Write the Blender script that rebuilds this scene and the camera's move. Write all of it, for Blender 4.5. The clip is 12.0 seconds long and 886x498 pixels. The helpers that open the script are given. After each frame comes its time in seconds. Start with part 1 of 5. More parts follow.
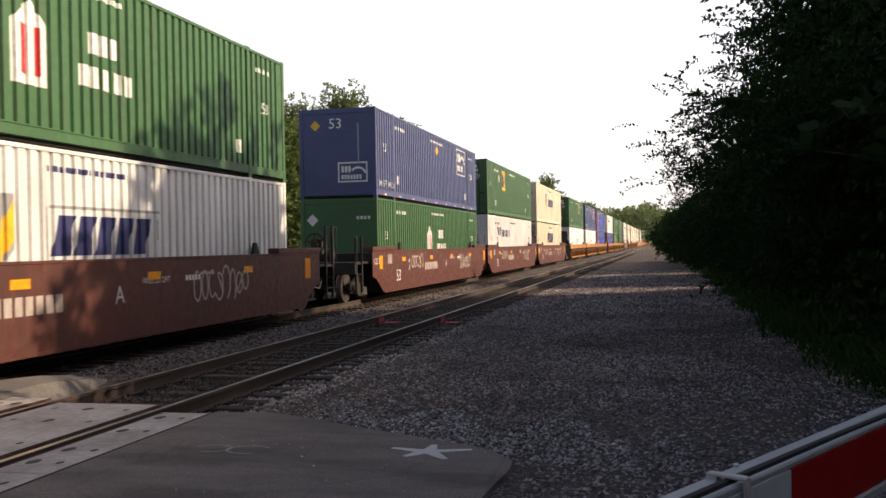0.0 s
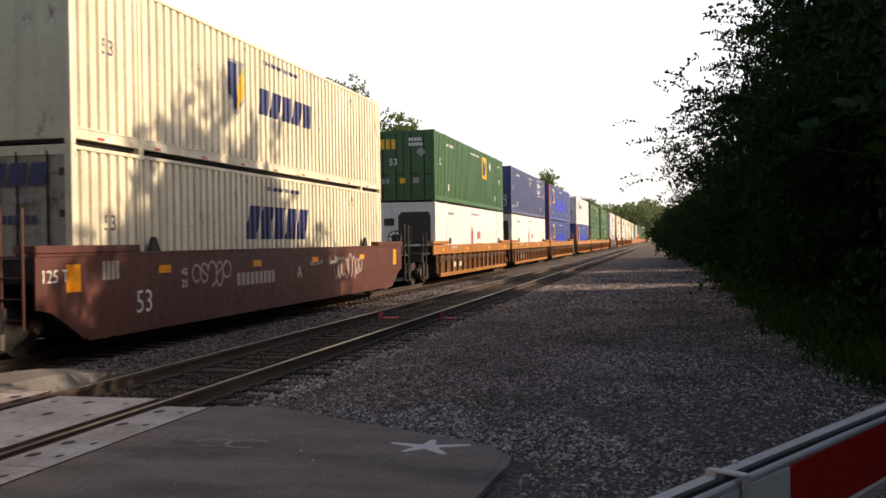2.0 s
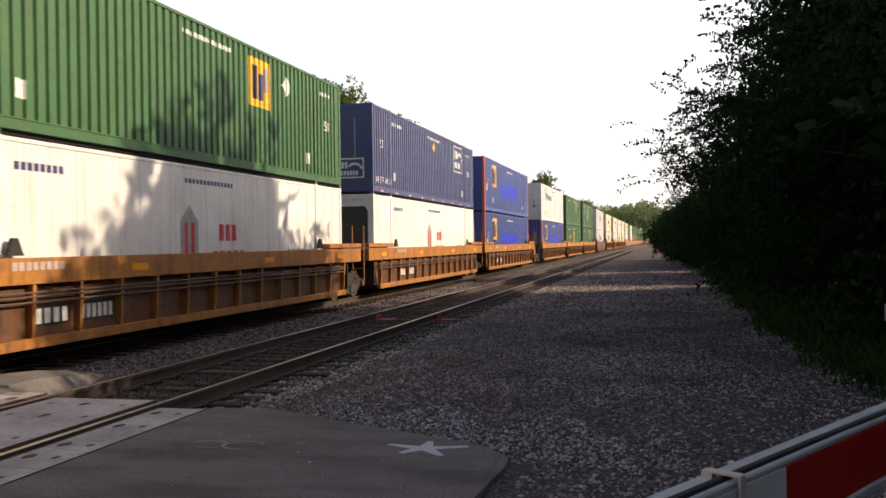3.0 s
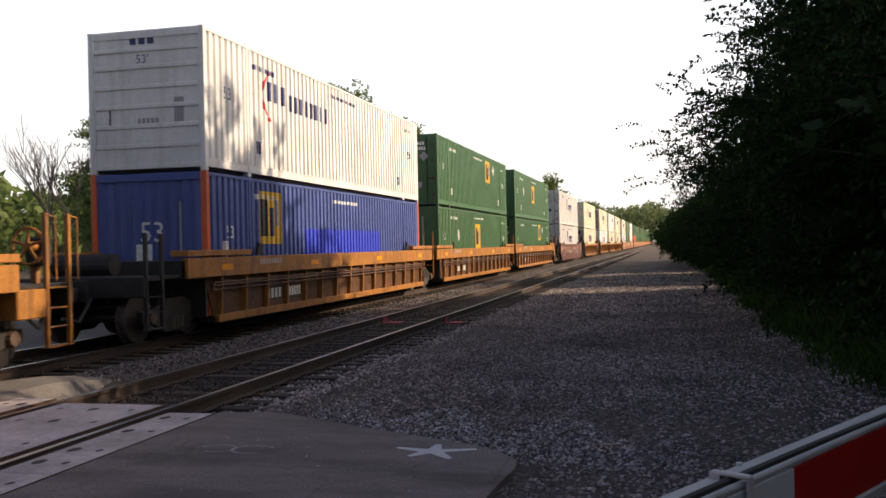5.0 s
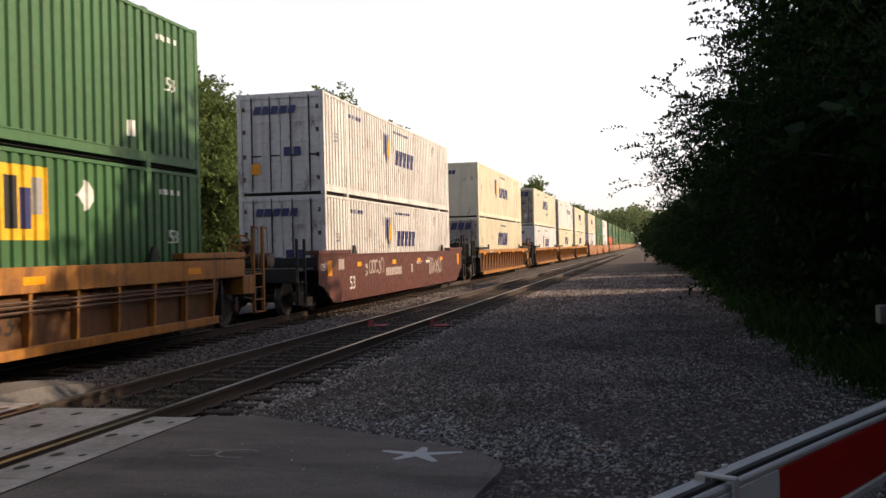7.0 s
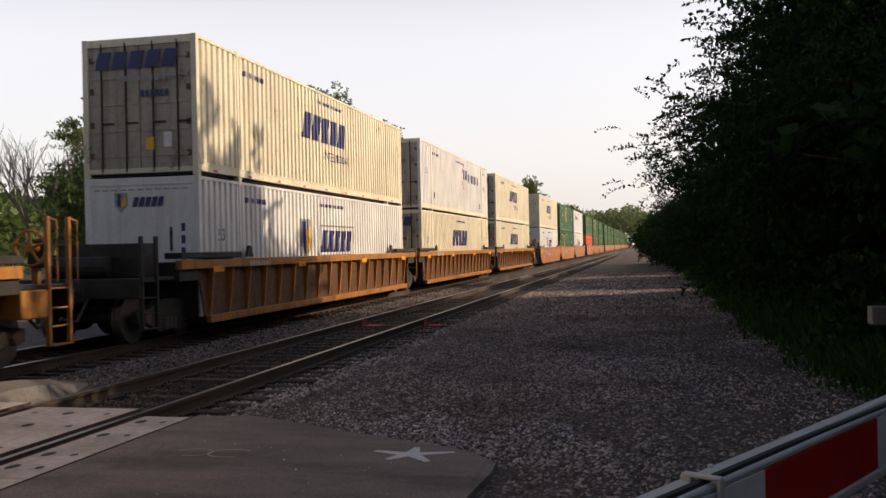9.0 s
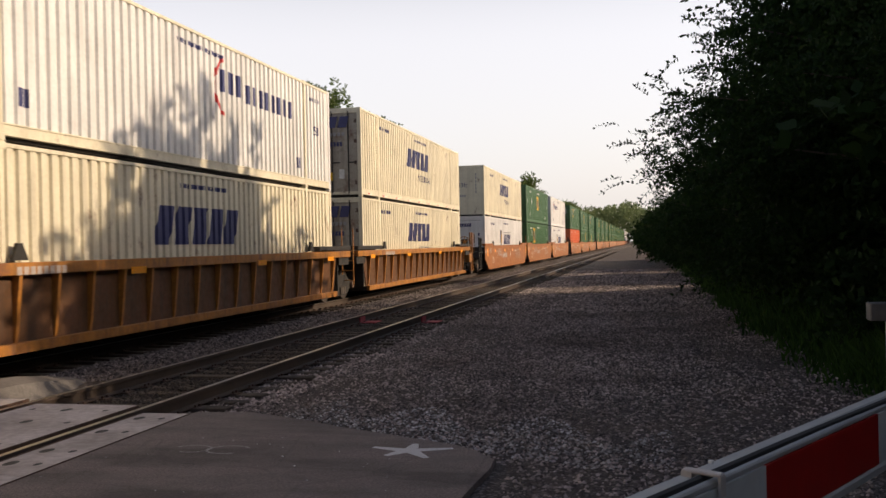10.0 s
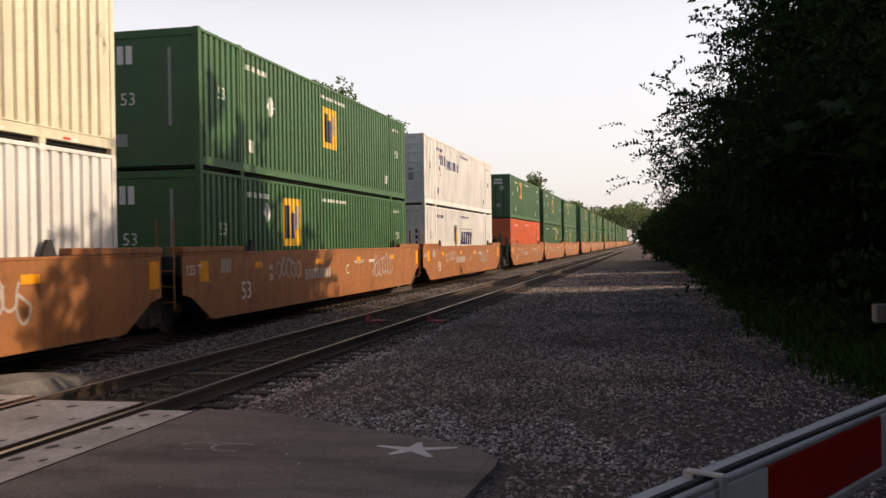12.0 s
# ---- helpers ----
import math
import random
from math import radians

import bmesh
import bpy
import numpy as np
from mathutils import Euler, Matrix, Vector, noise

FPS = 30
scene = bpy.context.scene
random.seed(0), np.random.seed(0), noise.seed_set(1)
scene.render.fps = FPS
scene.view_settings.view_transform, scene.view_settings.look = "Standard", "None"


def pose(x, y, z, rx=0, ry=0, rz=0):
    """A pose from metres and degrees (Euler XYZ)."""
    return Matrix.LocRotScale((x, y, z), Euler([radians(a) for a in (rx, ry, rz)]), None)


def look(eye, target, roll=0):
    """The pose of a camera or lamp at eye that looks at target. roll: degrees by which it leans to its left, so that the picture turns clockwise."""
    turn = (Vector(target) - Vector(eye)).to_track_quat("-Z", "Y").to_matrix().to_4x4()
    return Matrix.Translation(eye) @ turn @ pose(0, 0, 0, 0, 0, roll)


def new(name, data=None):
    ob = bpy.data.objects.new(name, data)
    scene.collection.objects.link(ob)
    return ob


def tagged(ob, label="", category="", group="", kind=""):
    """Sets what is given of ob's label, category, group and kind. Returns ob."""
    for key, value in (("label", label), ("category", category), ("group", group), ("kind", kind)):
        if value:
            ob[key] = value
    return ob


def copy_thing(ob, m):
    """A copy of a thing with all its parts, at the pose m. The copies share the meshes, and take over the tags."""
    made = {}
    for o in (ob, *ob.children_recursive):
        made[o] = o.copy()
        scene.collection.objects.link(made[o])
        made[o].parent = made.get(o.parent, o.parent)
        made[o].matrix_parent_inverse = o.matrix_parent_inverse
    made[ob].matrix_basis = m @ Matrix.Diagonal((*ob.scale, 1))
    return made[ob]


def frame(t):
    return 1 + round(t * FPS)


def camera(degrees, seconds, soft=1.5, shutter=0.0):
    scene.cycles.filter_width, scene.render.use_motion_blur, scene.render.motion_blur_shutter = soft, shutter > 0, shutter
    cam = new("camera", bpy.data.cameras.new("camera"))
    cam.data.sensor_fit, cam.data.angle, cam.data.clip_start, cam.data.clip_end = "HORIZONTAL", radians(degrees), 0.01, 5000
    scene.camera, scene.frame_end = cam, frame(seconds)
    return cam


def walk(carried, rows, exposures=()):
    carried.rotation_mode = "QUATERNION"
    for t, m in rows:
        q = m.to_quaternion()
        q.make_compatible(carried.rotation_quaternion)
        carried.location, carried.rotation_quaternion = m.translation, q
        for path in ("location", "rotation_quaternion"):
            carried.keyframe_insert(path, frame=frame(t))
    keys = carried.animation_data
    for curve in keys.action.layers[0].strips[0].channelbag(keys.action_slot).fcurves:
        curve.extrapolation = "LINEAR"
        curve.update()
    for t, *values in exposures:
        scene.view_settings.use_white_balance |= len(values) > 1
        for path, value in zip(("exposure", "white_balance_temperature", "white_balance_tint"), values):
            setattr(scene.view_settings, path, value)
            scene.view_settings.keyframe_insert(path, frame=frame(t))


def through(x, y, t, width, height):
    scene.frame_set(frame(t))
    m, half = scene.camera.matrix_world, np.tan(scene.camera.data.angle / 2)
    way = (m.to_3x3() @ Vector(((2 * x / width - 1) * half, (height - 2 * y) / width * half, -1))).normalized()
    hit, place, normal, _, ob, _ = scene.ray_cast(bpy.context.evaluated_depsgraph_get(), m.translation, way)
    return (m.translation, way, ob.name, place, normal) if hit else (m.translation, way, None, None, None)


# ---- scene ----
# z = 0 is the top of the rails, y runs along the tracks, the eye stands over the origin
cam = camera(50.9, 12.0, soft=1.5, shutter=0.06)
PATH = [
    (0.0, (-0.0004, -0.0027, 1.6522), (-4.6274, 19.4546, 1.5857), -1.102),
    (0.5, (-0.0041, -0.0137, 1.6530), (-4.5973, 19.4514, 1.5487), -1.034),
    (1.0, (-0.0046, 0.0022, 1.6515), (-4.6494, 19.4550, 1.5251), -1.084),
    (1.5, (-0.0042, -0.0021, 1.6526), (-4.6658, 19.4465, 1.5002), -0.722),
    (2.0, (-0.0018, -0.0069, 1.6531), (-4.6240, 19.4509, 1.4889), -0.790),
    (2.5, (0.0004, -0.0079, 1.6526), (-4.5907, 19.4575, 1.5065), -0.870),
    (3.0, (-0.0002, -0.0031, 1.6511), (-4.5698, 19.4674, 1.5210), -0.776),
    (5.0, (0.0009, -0.0100, 1.6532), (-4.7079, 19.4277, 1.5839), -1.234),
    (5.5, (0.0020, -0.0030, 1.6516), (-4.6651, 19.4447, 1.5690), -1.168),
    (6.0, (0.0031, 0.0040, 1.6507), (-4.5895, 19.4696, 1.6105), -1.392),
    (6.5, (0.0028, 0.0075, 1.6499), (-4.4901, 19.4962, 1.6173), -1.589),
    (7.0, (0.0003, -0.0053, 1.6526), (-4.4032, 19.5039, 1.6354), -1.326),
    (9.0, (0.0080, -0.0024, 1.6516), (-4.2713, 19.5345, 1.6347), -1.171),
    (9.5, (0.0089, 0.0017, 1.6506), (-4.2289, 19.5475, 1.5977), -1.485),
    (10.0, (0.0059, 0.0062, 1.6491), (-4.2431, 19.5494, 1.5572), -1.194),
    (10.5, (0.0074, 0.0031, 1.6501), (-4.2554, 19.5431, 1.5244), -1.264),
    (11.0, (0.0074, 0.0007, 1.6501), (-4.2660, 19.5385, 1.5294), -1.046),
    (11.5, (0.0095, 0.0076, 1.6480), (-4.3171, 19.5337, 1.5399), -0.923),
    (12.0, (0.0086, 0.0019, 1.6504), (-4.3555, 19.5196, 1.5395), -0.853),
]
walk(cam, [(t, look(eye, target, roll)) for t, eye, target, roll in PATH], exposures=[(0.0, 0.28, 6480, 15), (5.5, 0.28, 6480, 15), (7.0, 0.18, 6480, 15), (9.0, -0.12, 6480, 15), (12.0, -0.10, 6480, 15)])

# ---- light: low warm sun beyond the wood beside the crossing, clear hazy sky ----
SUN_EL, SUN_AZ = 25.0, 77.0
world = bpy.data.worlds.new("sky")
scene.world = world
world.use_nodes = True
wn = world.node_tree
sky = wn.nodes.new("ShaderNodeTexSky")
sky.sky_type, sky.sun_disc = "NISHITA", False
sky.sun_elevation, sky.sun_rotation = radians(SUN_EL), radians(SUN_AZ)
sky.air_density, sky.dust_density, sky.ozone_density = 1.0, 4.0, 1.0
wn.nodes["Background"].inputs[1].default_value = 0.09
# bright summer haze, thick along the horizon and thinning towards the zenith
where, split, fall, haze = (wn.nodes.new("ShaderNode" + k) for k in ("TexCoord", "SeparateXYZ", "ValToRGB", "Mix"))
wn.links.new(where.outputs["Generated"], split.inputs[0])
wn.links.new(split.outputs["Z"], fall.inputs[0])
fall.color_ramp.interpolation = "EASE"
fall.color_ramp.elements[0].position, fall.color_ramp.elements[0].color = 0.20, (9.0, 8.6, 8.1, 1)
fall.color_ramp.elements[1].position, fall.color_ramp.elements[1].color = 0.46, (0.12, 0.13, 0.15, 1)
haze.data_type, haze.blend_type = "RGBA", "ADD"
haze.inputs[0].default_value = 1.0
wn.links.new(sky.outputs[0], haze.inputs[6])
wn.links.new(fall.outputs[0], haze.inputs[7])
wn.links.new(haze.outputs[2], wn.nodes["Background"].inputs[0])
sun = new("sun", bpy.data.lights.new("sun", "SUN"))
sun.data.energy, sun.data.angle, sun.data.color = 5.0, radians(0.6), (1.0, 0.79, 0.53)
to_sun = Vector((math.sin(radians(SUN_AZ)) * math.cos(radians(SUN_EL)), math.cos(radians(SUN_AZ)) * math.cos(radians(SUN_EL)), math.sin(radians(SUN_EL))))
sun.matrix_world = look(to_sun * 60, (0, 0, 0))


# ---- materials ----
def nodes_of(name):
    m = bpy.data.materials.new(name)
    m.use_nodes = True
    return m, m.node_tree, m.node_tree.nodes["Principled BSDF"]


def noise_at(nt, scale, detail=4.0, stretch=(1, 1, 1), rough=0.6):
    tc, mp, n = (nt.nodes.new("ShaderNode" + k) for k in ("TexCoord", "Mapping", "TexNoise"))
    mp.inputs["Scale"].default_value = stretch
    nt.links.new(tc.outputs["Object"], mp.inputs["Vector"])
    nt.links.new(mp.outputs[0], n.inputs["Vector"])
    n.inputs["Scale"].default_value, n.inputs["Detail"].default_value, n.inputs["Roughness"].default_value = scale, detail, rough
    return n.outputs["Fac"]


def ramp(nt, fac, lo, hi, c0=(0, 0, 0), c1=(1, 1, 1)):
    r = nt.nodes.new("ShaderNodeValToRGB")
    r.color_ramp.elements[0].position, r.color_ramp.elements[1].position = lo, hi
    r.color_ramp.elements[0].color, r.color_ramp.elements[1].color = (*c0, 1), (*c1, 1)
    nt.links.new(fac, r.inputs[0])
    return r.outputs[0]


def mixed(nt, fac, a, b, mode="MIX"):
    m = nt.nodes.new("ShaderNodeMix")
    m.data_type, m.blend_type = "RGBA", mode
    for slot, v in ((0, fac), (6, a), (7, b)):
        if isinstance(v, (int, float)):
            m.inputs[slot].default_value = v
        elif isinstance(v, tuple):
            m.inputs[slot].default_value = (*v, 1)
        else:
            nt.links.new(v, m.inputs[slot])
    return m.outputs[2]


def bumped(nt, bsdf, height, strength, dist=0.02):
    b = nt.nodes.new("ShaderNodeBump")
    b.inputs["Strength"].default_value, b.inputs["Distance"].default_value = strength, dist
    nt.links.new(height, b.inputs["Height"])
    nt.links.new(b.outputs[0], bsdf.inputs["Normal"])


def paint(name, col, dirt=(0.09, 0.07, 0.05), amount=0.35, rough=0.5, rust=0.0):
    """Weathered sheet-metal paint: cloudy fading, vertical streaks of grime, specks of rust."""
    m, nt, b = nodes_of(name)
    fade = ramp(nt, noise_at(nt, 0.7, 5), 0.3, 0.75, tuple(c * 0.82 for c in col), tuple(min(1, c * 1.1) for c in col))
    streak = ramp(nt, noise_at(nt, 1.0, 6, (5, 5, 0.35)), 0.48, 0.78)
    grain = ramp(nt, noise_at(nt, 14, 3), 0.45, 0.75)
    c = mixed(nt, mixed(nt, amount, (0, 0, 0), streak), fade, dirt)
    c = mixed(nt, mixed(nt, amount * 0.5, (0, 0, 0), grain), c, dirt)
    if rust:
        c = mixed(nt, ramp(nt, noise_at(nt, 2.2, 8, (1, 1, 0.6), 0.7), 0.62 - rust * 0.2, 0.72), c, (0.14, 0.055, 0.03))
    nt.links.new(c, b.inputs["Base Color"])
    nt.links.new(ramp(nt, noise_at(nt, 6, 4), 0.3, 0.7, (rough - 0.1,) * 3, (rough + 0.2,) * 3), b.inputs["Roughness"])
    bumped(nt, b, noise_at(nt, 1.6, 3), 0.25, 0.02)
    return m


def rocky(name, dark, light, scale, rough=0.9, bump=0.5, island=False, big=0.25, tint=(0.10, 0.075, 0.055)):
    """Mineral surfaces: fine grain over broad patches; loose pieces differ piece by piece."""
    m, nt, b = nodes_of(name)
    c = ramp(nt, noise_at(nt, scale, 6), 0.3, 0.72, dark, light)
    c = mixed(nt, ramp(nt, noise_at(nt, big, 5), 0.42, 0.68), c, mixed(nt, 0.6, c, tint))
    if island:
        g = nt.nodes.new("ShaderNodeNewGeometry")
        c = mixed(nt, 1.0, c, ramp(nt, g.outputs["Random Per Island"], 0.0, 1.0, (0.15, 0.145, 0.15), (2.3, 2.25, 2.25)), "MULTIPLY")
    nt.links.new(c, b.inputs["Base Color"])
    b.inputs["Roughness"].default_value = rough
    if bump:
        bumped(nt, b, noise_at(nt, scale * 1.7, 6), bump, 0.02)
    return m


def pebbly(name):
    """Packed gravel: small stones of many greys with dark joints, over broad patches of dirt."""
    m, nt, b = nodes_of(name)
    tc = nt.nodes.new("ShaderNodeTexCoord")
    cell, gap = nt.nodes.new("ShaderNodeTexVoronoi"), nt.nodes.new("ShaderNodeTexVoronoi")
    gap.feature = "DISTANCE_TO_EDGE"
    for v in (cell, gap):
        v.inputs["Scale"].default_value = 26
        nt.links.new(tc.outputs["Object"], v.inputs["Vector"])
    grey = nt.nodes.new("ShaderNodeSeparateColor")
    nt.links.new(cell.outputs["Color"], grey.inputs[0])
    c = ramp(nt, grey.outputs[0], 0.1, 1.0, (0.054, 0.042, 0.038), (0.28, 0.238, 0.224))
    c = mixed(nt, ramp(nt, gap.outputs["Distance"], 0.02, 0.16, (1, 1, 1), (0, 0, 0)), c, (0.020, 0.015, 0.013))
    c = mixed(nt, ramp(nt, noise_at(nt, 0.55, 6), 0.44, 0.62), c, mixed(nt, 0.75, c, (0.088, 0.064, 0.052)))
    c = mixed(nt, ramp(nt, noise_at(nt, 2.3, 5), 0.52, 0.72), c, mixed(nt, 0.6, c, (0.018, 0.013, 0.011)))
    nt.links.new(c, b.inputs["Base Color"])
    b.inputs["Roughness"].default_value = 0.9
    bumped(nt, b, gap.outputs["Distance"], 0.9, 0.03)
    return m


def chalky(name, col, under, lo, hi):
    """Sprayed paint worn through to the asphalt beneath."""
    m, nt, b = nodes_of(name)
    nt.links.new(ramp(nt, noise_at(nt, 22, 6, rough=0.75), lo, hi, under, col), b.inputs["Base Color"])
    b.inputs["Roughness"].default_value = 0.9
    return m


def asphalt(name):
    """Aged asphalt: aggregate specks, broad worn and oily streaks along the road, fine cracks."""
    m, nt, b = nodes_of(name)
    c = ramp(nt, noise_at(nt, 60, 4, rough=0.75), 0.35, 0.72, (0.12, 0.097, 0.090), (0.34, 0.281, 0.264))
    c = mixed(nt, ramp(nt, noise_at(nt, 0.9, 5, (0.5, 1.6, 1)), 0.45, 0.62), c, mixed(nt, 0.6, c, (0.062, 0.050, 0.047)))
    c = mixed(nt, ramp(nt, noise_at(nt, 3.2, 5), 0.52, 0.7), c, mixed(nt, 0.4, c, (0.22, 0.19, 0.177)))
    v = nt.nodes.new("ShaderNodeTexVoronoi")
    v.feature, v.inputs["Scale"].default_value = "DISTANCE_TO_EDGE", 0.9
    tc = nt.nodes.new("ShaderNodeTexCoord")
    nt.links.new(mixed(nt, 0.12, tc.outputs["Object"], noise_at(nt, 2.5, 4), "ADD"), v.inputs["Vector"])
    crack = ramp(nt, v.outputs["Distance"], 0.004, 0.014, (1, 1, 1), (0, 0, 0))
    c = mixed(nt, mixed(nt, 0.16, (0, 0, 0), crack), c, (0.02, 0.017, 0.016))
    nt.links.new(c, b.inputs["Base Color"])
    b.inputs["Roughness"].default_value = 0.88
    bumped(nt, b, noise_at(nt, 55, 5), 0.5, 0.01)
    return m


def plain(name, col, rough=0.5, metal=0.0):
    m, nt, b = nodes_of(name)
    nt.links.new(ramp(nt, noise_at(nt, 9, 4), 0.3, 0.7, tuple(c * 0.8 for c in col), tuple(min(1, c * 1.1) for c in col)), b.inputs["Base Color"])
    b.inputs["Roughness"].default_value, b.inputs["Metallic"].default_value = rough, metal
    return m


def leafy(name, dark, light, through=0.35):
    m, nt, b = nodes_of(name)
    g = nt.nodes.new("ShaderNodeNewGeometry")
    c = ramp(nt, g.outputs["Random Per Island"], 0.0, 1.0, dark, light)
    c = mixed(nt, ramp(nt, noise_at(nt, 0.5, 3), 0.35, 0.7), c, mixed(nt, 0.5, c, dark))
    nt.links.new(c, b.inputs["Base Color"])
    b.inputs["Roughness"].default_value, b.inputs["Specular IOR Level"].default_value = 0.7, 0.12
    t, add = nt.nodes.new("ShaderNodeBsdfTranslucent"), nt.nodes.new("ShaderNodeMixShader")
    nt.links.new(c, t.inputs[0])
    add.inputs[0].default_value = through
    nt.links.new(b.outputs[0], add.inputs[1])
    nt.links.new(t.outputs[0], add.inputs[2])
    nt.links.new(add.outputs[0], nt.nodes["Material Output"].inputs[0])
    return m


GREEN = paint("green_paint", (0.036, 0.122, 0.040), amount=0.3)
GREEN2 = paint("faded_green_paint", (0.044, 0.130, 0.048), amount=0.35)
WHITE = paint("white_paint", (0.72, 0.72, 0.72), amount=0.3, dirt=(0.2, 0.17, 0.14))
CREAM = paint("cream_paint", (0.72, 0.67, 0.52), amount=0.35, dirt=(0.2, 0.16, 0.1), rust=0.12)
GREYWHITE = paint("grimy_white_paint", (0.66, 0.65, 0.64), amount=0.5, dirt=(0.15, 0.1, 0.08), rust=0.3)
NAVY = paint("blue_grey_paint", (0.06, 0.08, 0.20), amount=0.25)
BLUE = paint("blue_paint", (0.055, 0.09, 0.30), amount=0.25)
ORANGE_RED = paint("orange_red_paint", (0.62, 0.12, 0.03), amount=0.25)
BROWN = paint("oxide_brown_paint", (0.098, 0.028, 0.020), amount=0.7, dirt=(0.03, 0.016, 0.012), rust=0.1)
YELLOW = paint("railcar_yellow_paint", (0.40, 0.165, 0.025), amount=0.85, dirt=(0.055, 0.03, 0.016), rust=0.45)
# Rusted yellow, darkened further to carry the shade lying on the side sheets
RUSTY_SHADED = paint("rusty_shade_dark_yellow_paint", (0.11, 0.046, 0.015), amount=0.95, dirt=(0.03, 0.019, 0.012), rust=0.6)
TAN = paint("faded_orange_paint", (0.33, 0.125, 0.037), amount=0.7, dirt=(0.12, 0.055, 0.028), rust=0.25)
BLACKISH = paint("grimy_black_steel", (0.016, 0.014, 0.013), dirt=(0.034, 0.026, 0.02), amount=0.4, rough=0.65)
# Door grime plus the shade of ends facing away from the sun, as colour
GRIMY_SHADED_DOOR = paint("grimy_shaded_door_paint", (0.40, 0.365, 0.31), amount=0.7, dirt=(0.10, 0.07, 0.05), rust=0.35)
STEEL = plain("worn_wheel_steel", (0.16, 0.14, 0.13), 0.45, 0.8)
ROOF = paint("container_roof_paint", (0.5, 0.5, 0.5), amount=0.5)
M_WHITE = plain("white_marking", (0.72, 0.72, 0.70), 0.5)
M_NAVY = plain("navy_marking", (0.03, 0.035, 0.13), 0.5)
M_BLUE = plain("blue_marking", (0.035, 0.06, 0.58), 0.5)
M_RED = plain("red_marking", (0.50, 0.03, 0.03), 0.5)
M_YELLOW = plain("yellow_marking", (0.75, 0.45, 0.02), 0.5)
M_BLACK = plain("black_marking", (0.02, 0.02, 0.02), 0.5)
M_GREY = plain("grey_marking", (0.30, 0.30, 0.31), 0.5)
M_GREEN = plain("green_marking", (0.03, 0.12, 0.05), 0.5)
M_GRAFF = plain("faded_white_scrawl", (0.42, 0.36, 0.33), 0.7)
M_ORANGE = plain("orange_reflector", (0.85, 0.33, 0.01), 0.35)
M_PINK = plain("pink_survey_paint", (0.36, 0.05, 0.065), 0.8)
GRAVEL = pebbly("gravel_ground")
STONE = rocky("ballast_stone", (0.120, 0.101, 0.096), (0.410, 0.355, 0.341), 9, bump=0.3, island=True, big=0.4, tint=(0.03, 0.021, 0.017))
DARK_STONE = rocky("grimy_ballast", (0.018, 0.015, 0.013), (0.054, 0.046, 0.041), 9, bump=0.3, island=True, tint=(0.03, 0.02, 0.015))
MID_STONE = rocky("grey_ballast", (0.060, 0.052, 0.050), (0.199, 0.175, 0.169), 9, bump=0.3, island=True, tint=(0.05, 0.035, 0.028))
PALE_STONE = rocky("pale_stone", (0.211, 0.211, 0.218), (0.475, 0.475, 0.488), 9, bump=0.3, island=True)
ASPHALT = asphalt("worn_asphalt")
OLD_ASPHALT = rocky("bleached_asphalt", (0.095, 0.086, 0.082), (0.173, 0.160, 0.151), 30, bump=0.25, big=1.2, tint=(0.08, 0.07, 0.065))
CONCRETE = rocky("crossing_concrete", (0.462, 0.408, 0.400), (0.708, 0.647, 0.631), 12, bump=0.12, big=1.3, tint=(0.2, 0.16, 0.13))
TIE = rocky("creosoted_timber", (0.018, 0.013, 0.01), (0.06, 0.045, 0.035), 10, bump=0.5)
RAIL_SIDE = rocky("rusty_rail", (0.014, 0.009, 0.007), (0.045, 0.025, 0.017), 14, rough=0.75, bump=0.15)
RAIL_TOP = plain("polished_rail_head", (0.5, 0.48, 0.46), 0.32, 1.0)
RUST = rocky("rusted_edge_steel", (0.05, 0.028, 0.02), (0.13, 0.07, 0.05), 20, rough=0.8, bump=0.2)
# Soil is kept near black, carrying the shade under the trees in its colour
SOIL = rocky("grassy_shade_dark_soil", (0.01, 0.011, 0.006), (0.03, 0.034, 0.015), 8, bump=0.6)
# Near foliage is darker than leaf green, the wood's shade put into it
LEAF = leafy("shade_dark_leaf", (0.010, 0.025, 0.006), (0.026, 0.056, 0.012), 0.3)
# Paler copy for trees behind the train, backlight and haze put in its colour
LEAF_FAR = leafy("leaf_with_sun_and_haze", (0.07, 0.11, 0.032), (0.20, 0.255, 0.095), 0.55)
# Aerial haze over the far hill is painted in as paler green
LEAF_HAZE = leafy("haze_pale_foliage", (0.13, 0.17, 0.075), (0.24, 0.29, 0.14), 0.45)
GRASSM = leafy("weed_blade", (0.018, 0.045, 0.010), (0.06, 0.125, 0.024))
GREY_BARK = rocky("weathered_dead_wood", (0.12, 0.10, 0.09), (0.24, 0.21, 0.19), 10, bump=0.4)
BARK = rocky("bark", (0.03, 0.024, 0.018), (0.09, 0.07, 0.055), 16, bump=0.8)
GALV = plain("dull_galvanised_steel", (0.50, 0.505, 0.50), 0.6, 0.1)
GATE_WHITE = plain("gate_white_sheeting", (0.66, 0.69, 0.69), 0.45)
GATE_RED = plain("gate_red_sheeting", (0.48, 0.016, 0.013), 0.4)
CLIP_STEEL = plain("pale_clip_steel", (0.62, 0.58, 0.55), 0.55)
RUBBER = plain("black_cable", (0.015, 0.015, 0.015), 0.6)


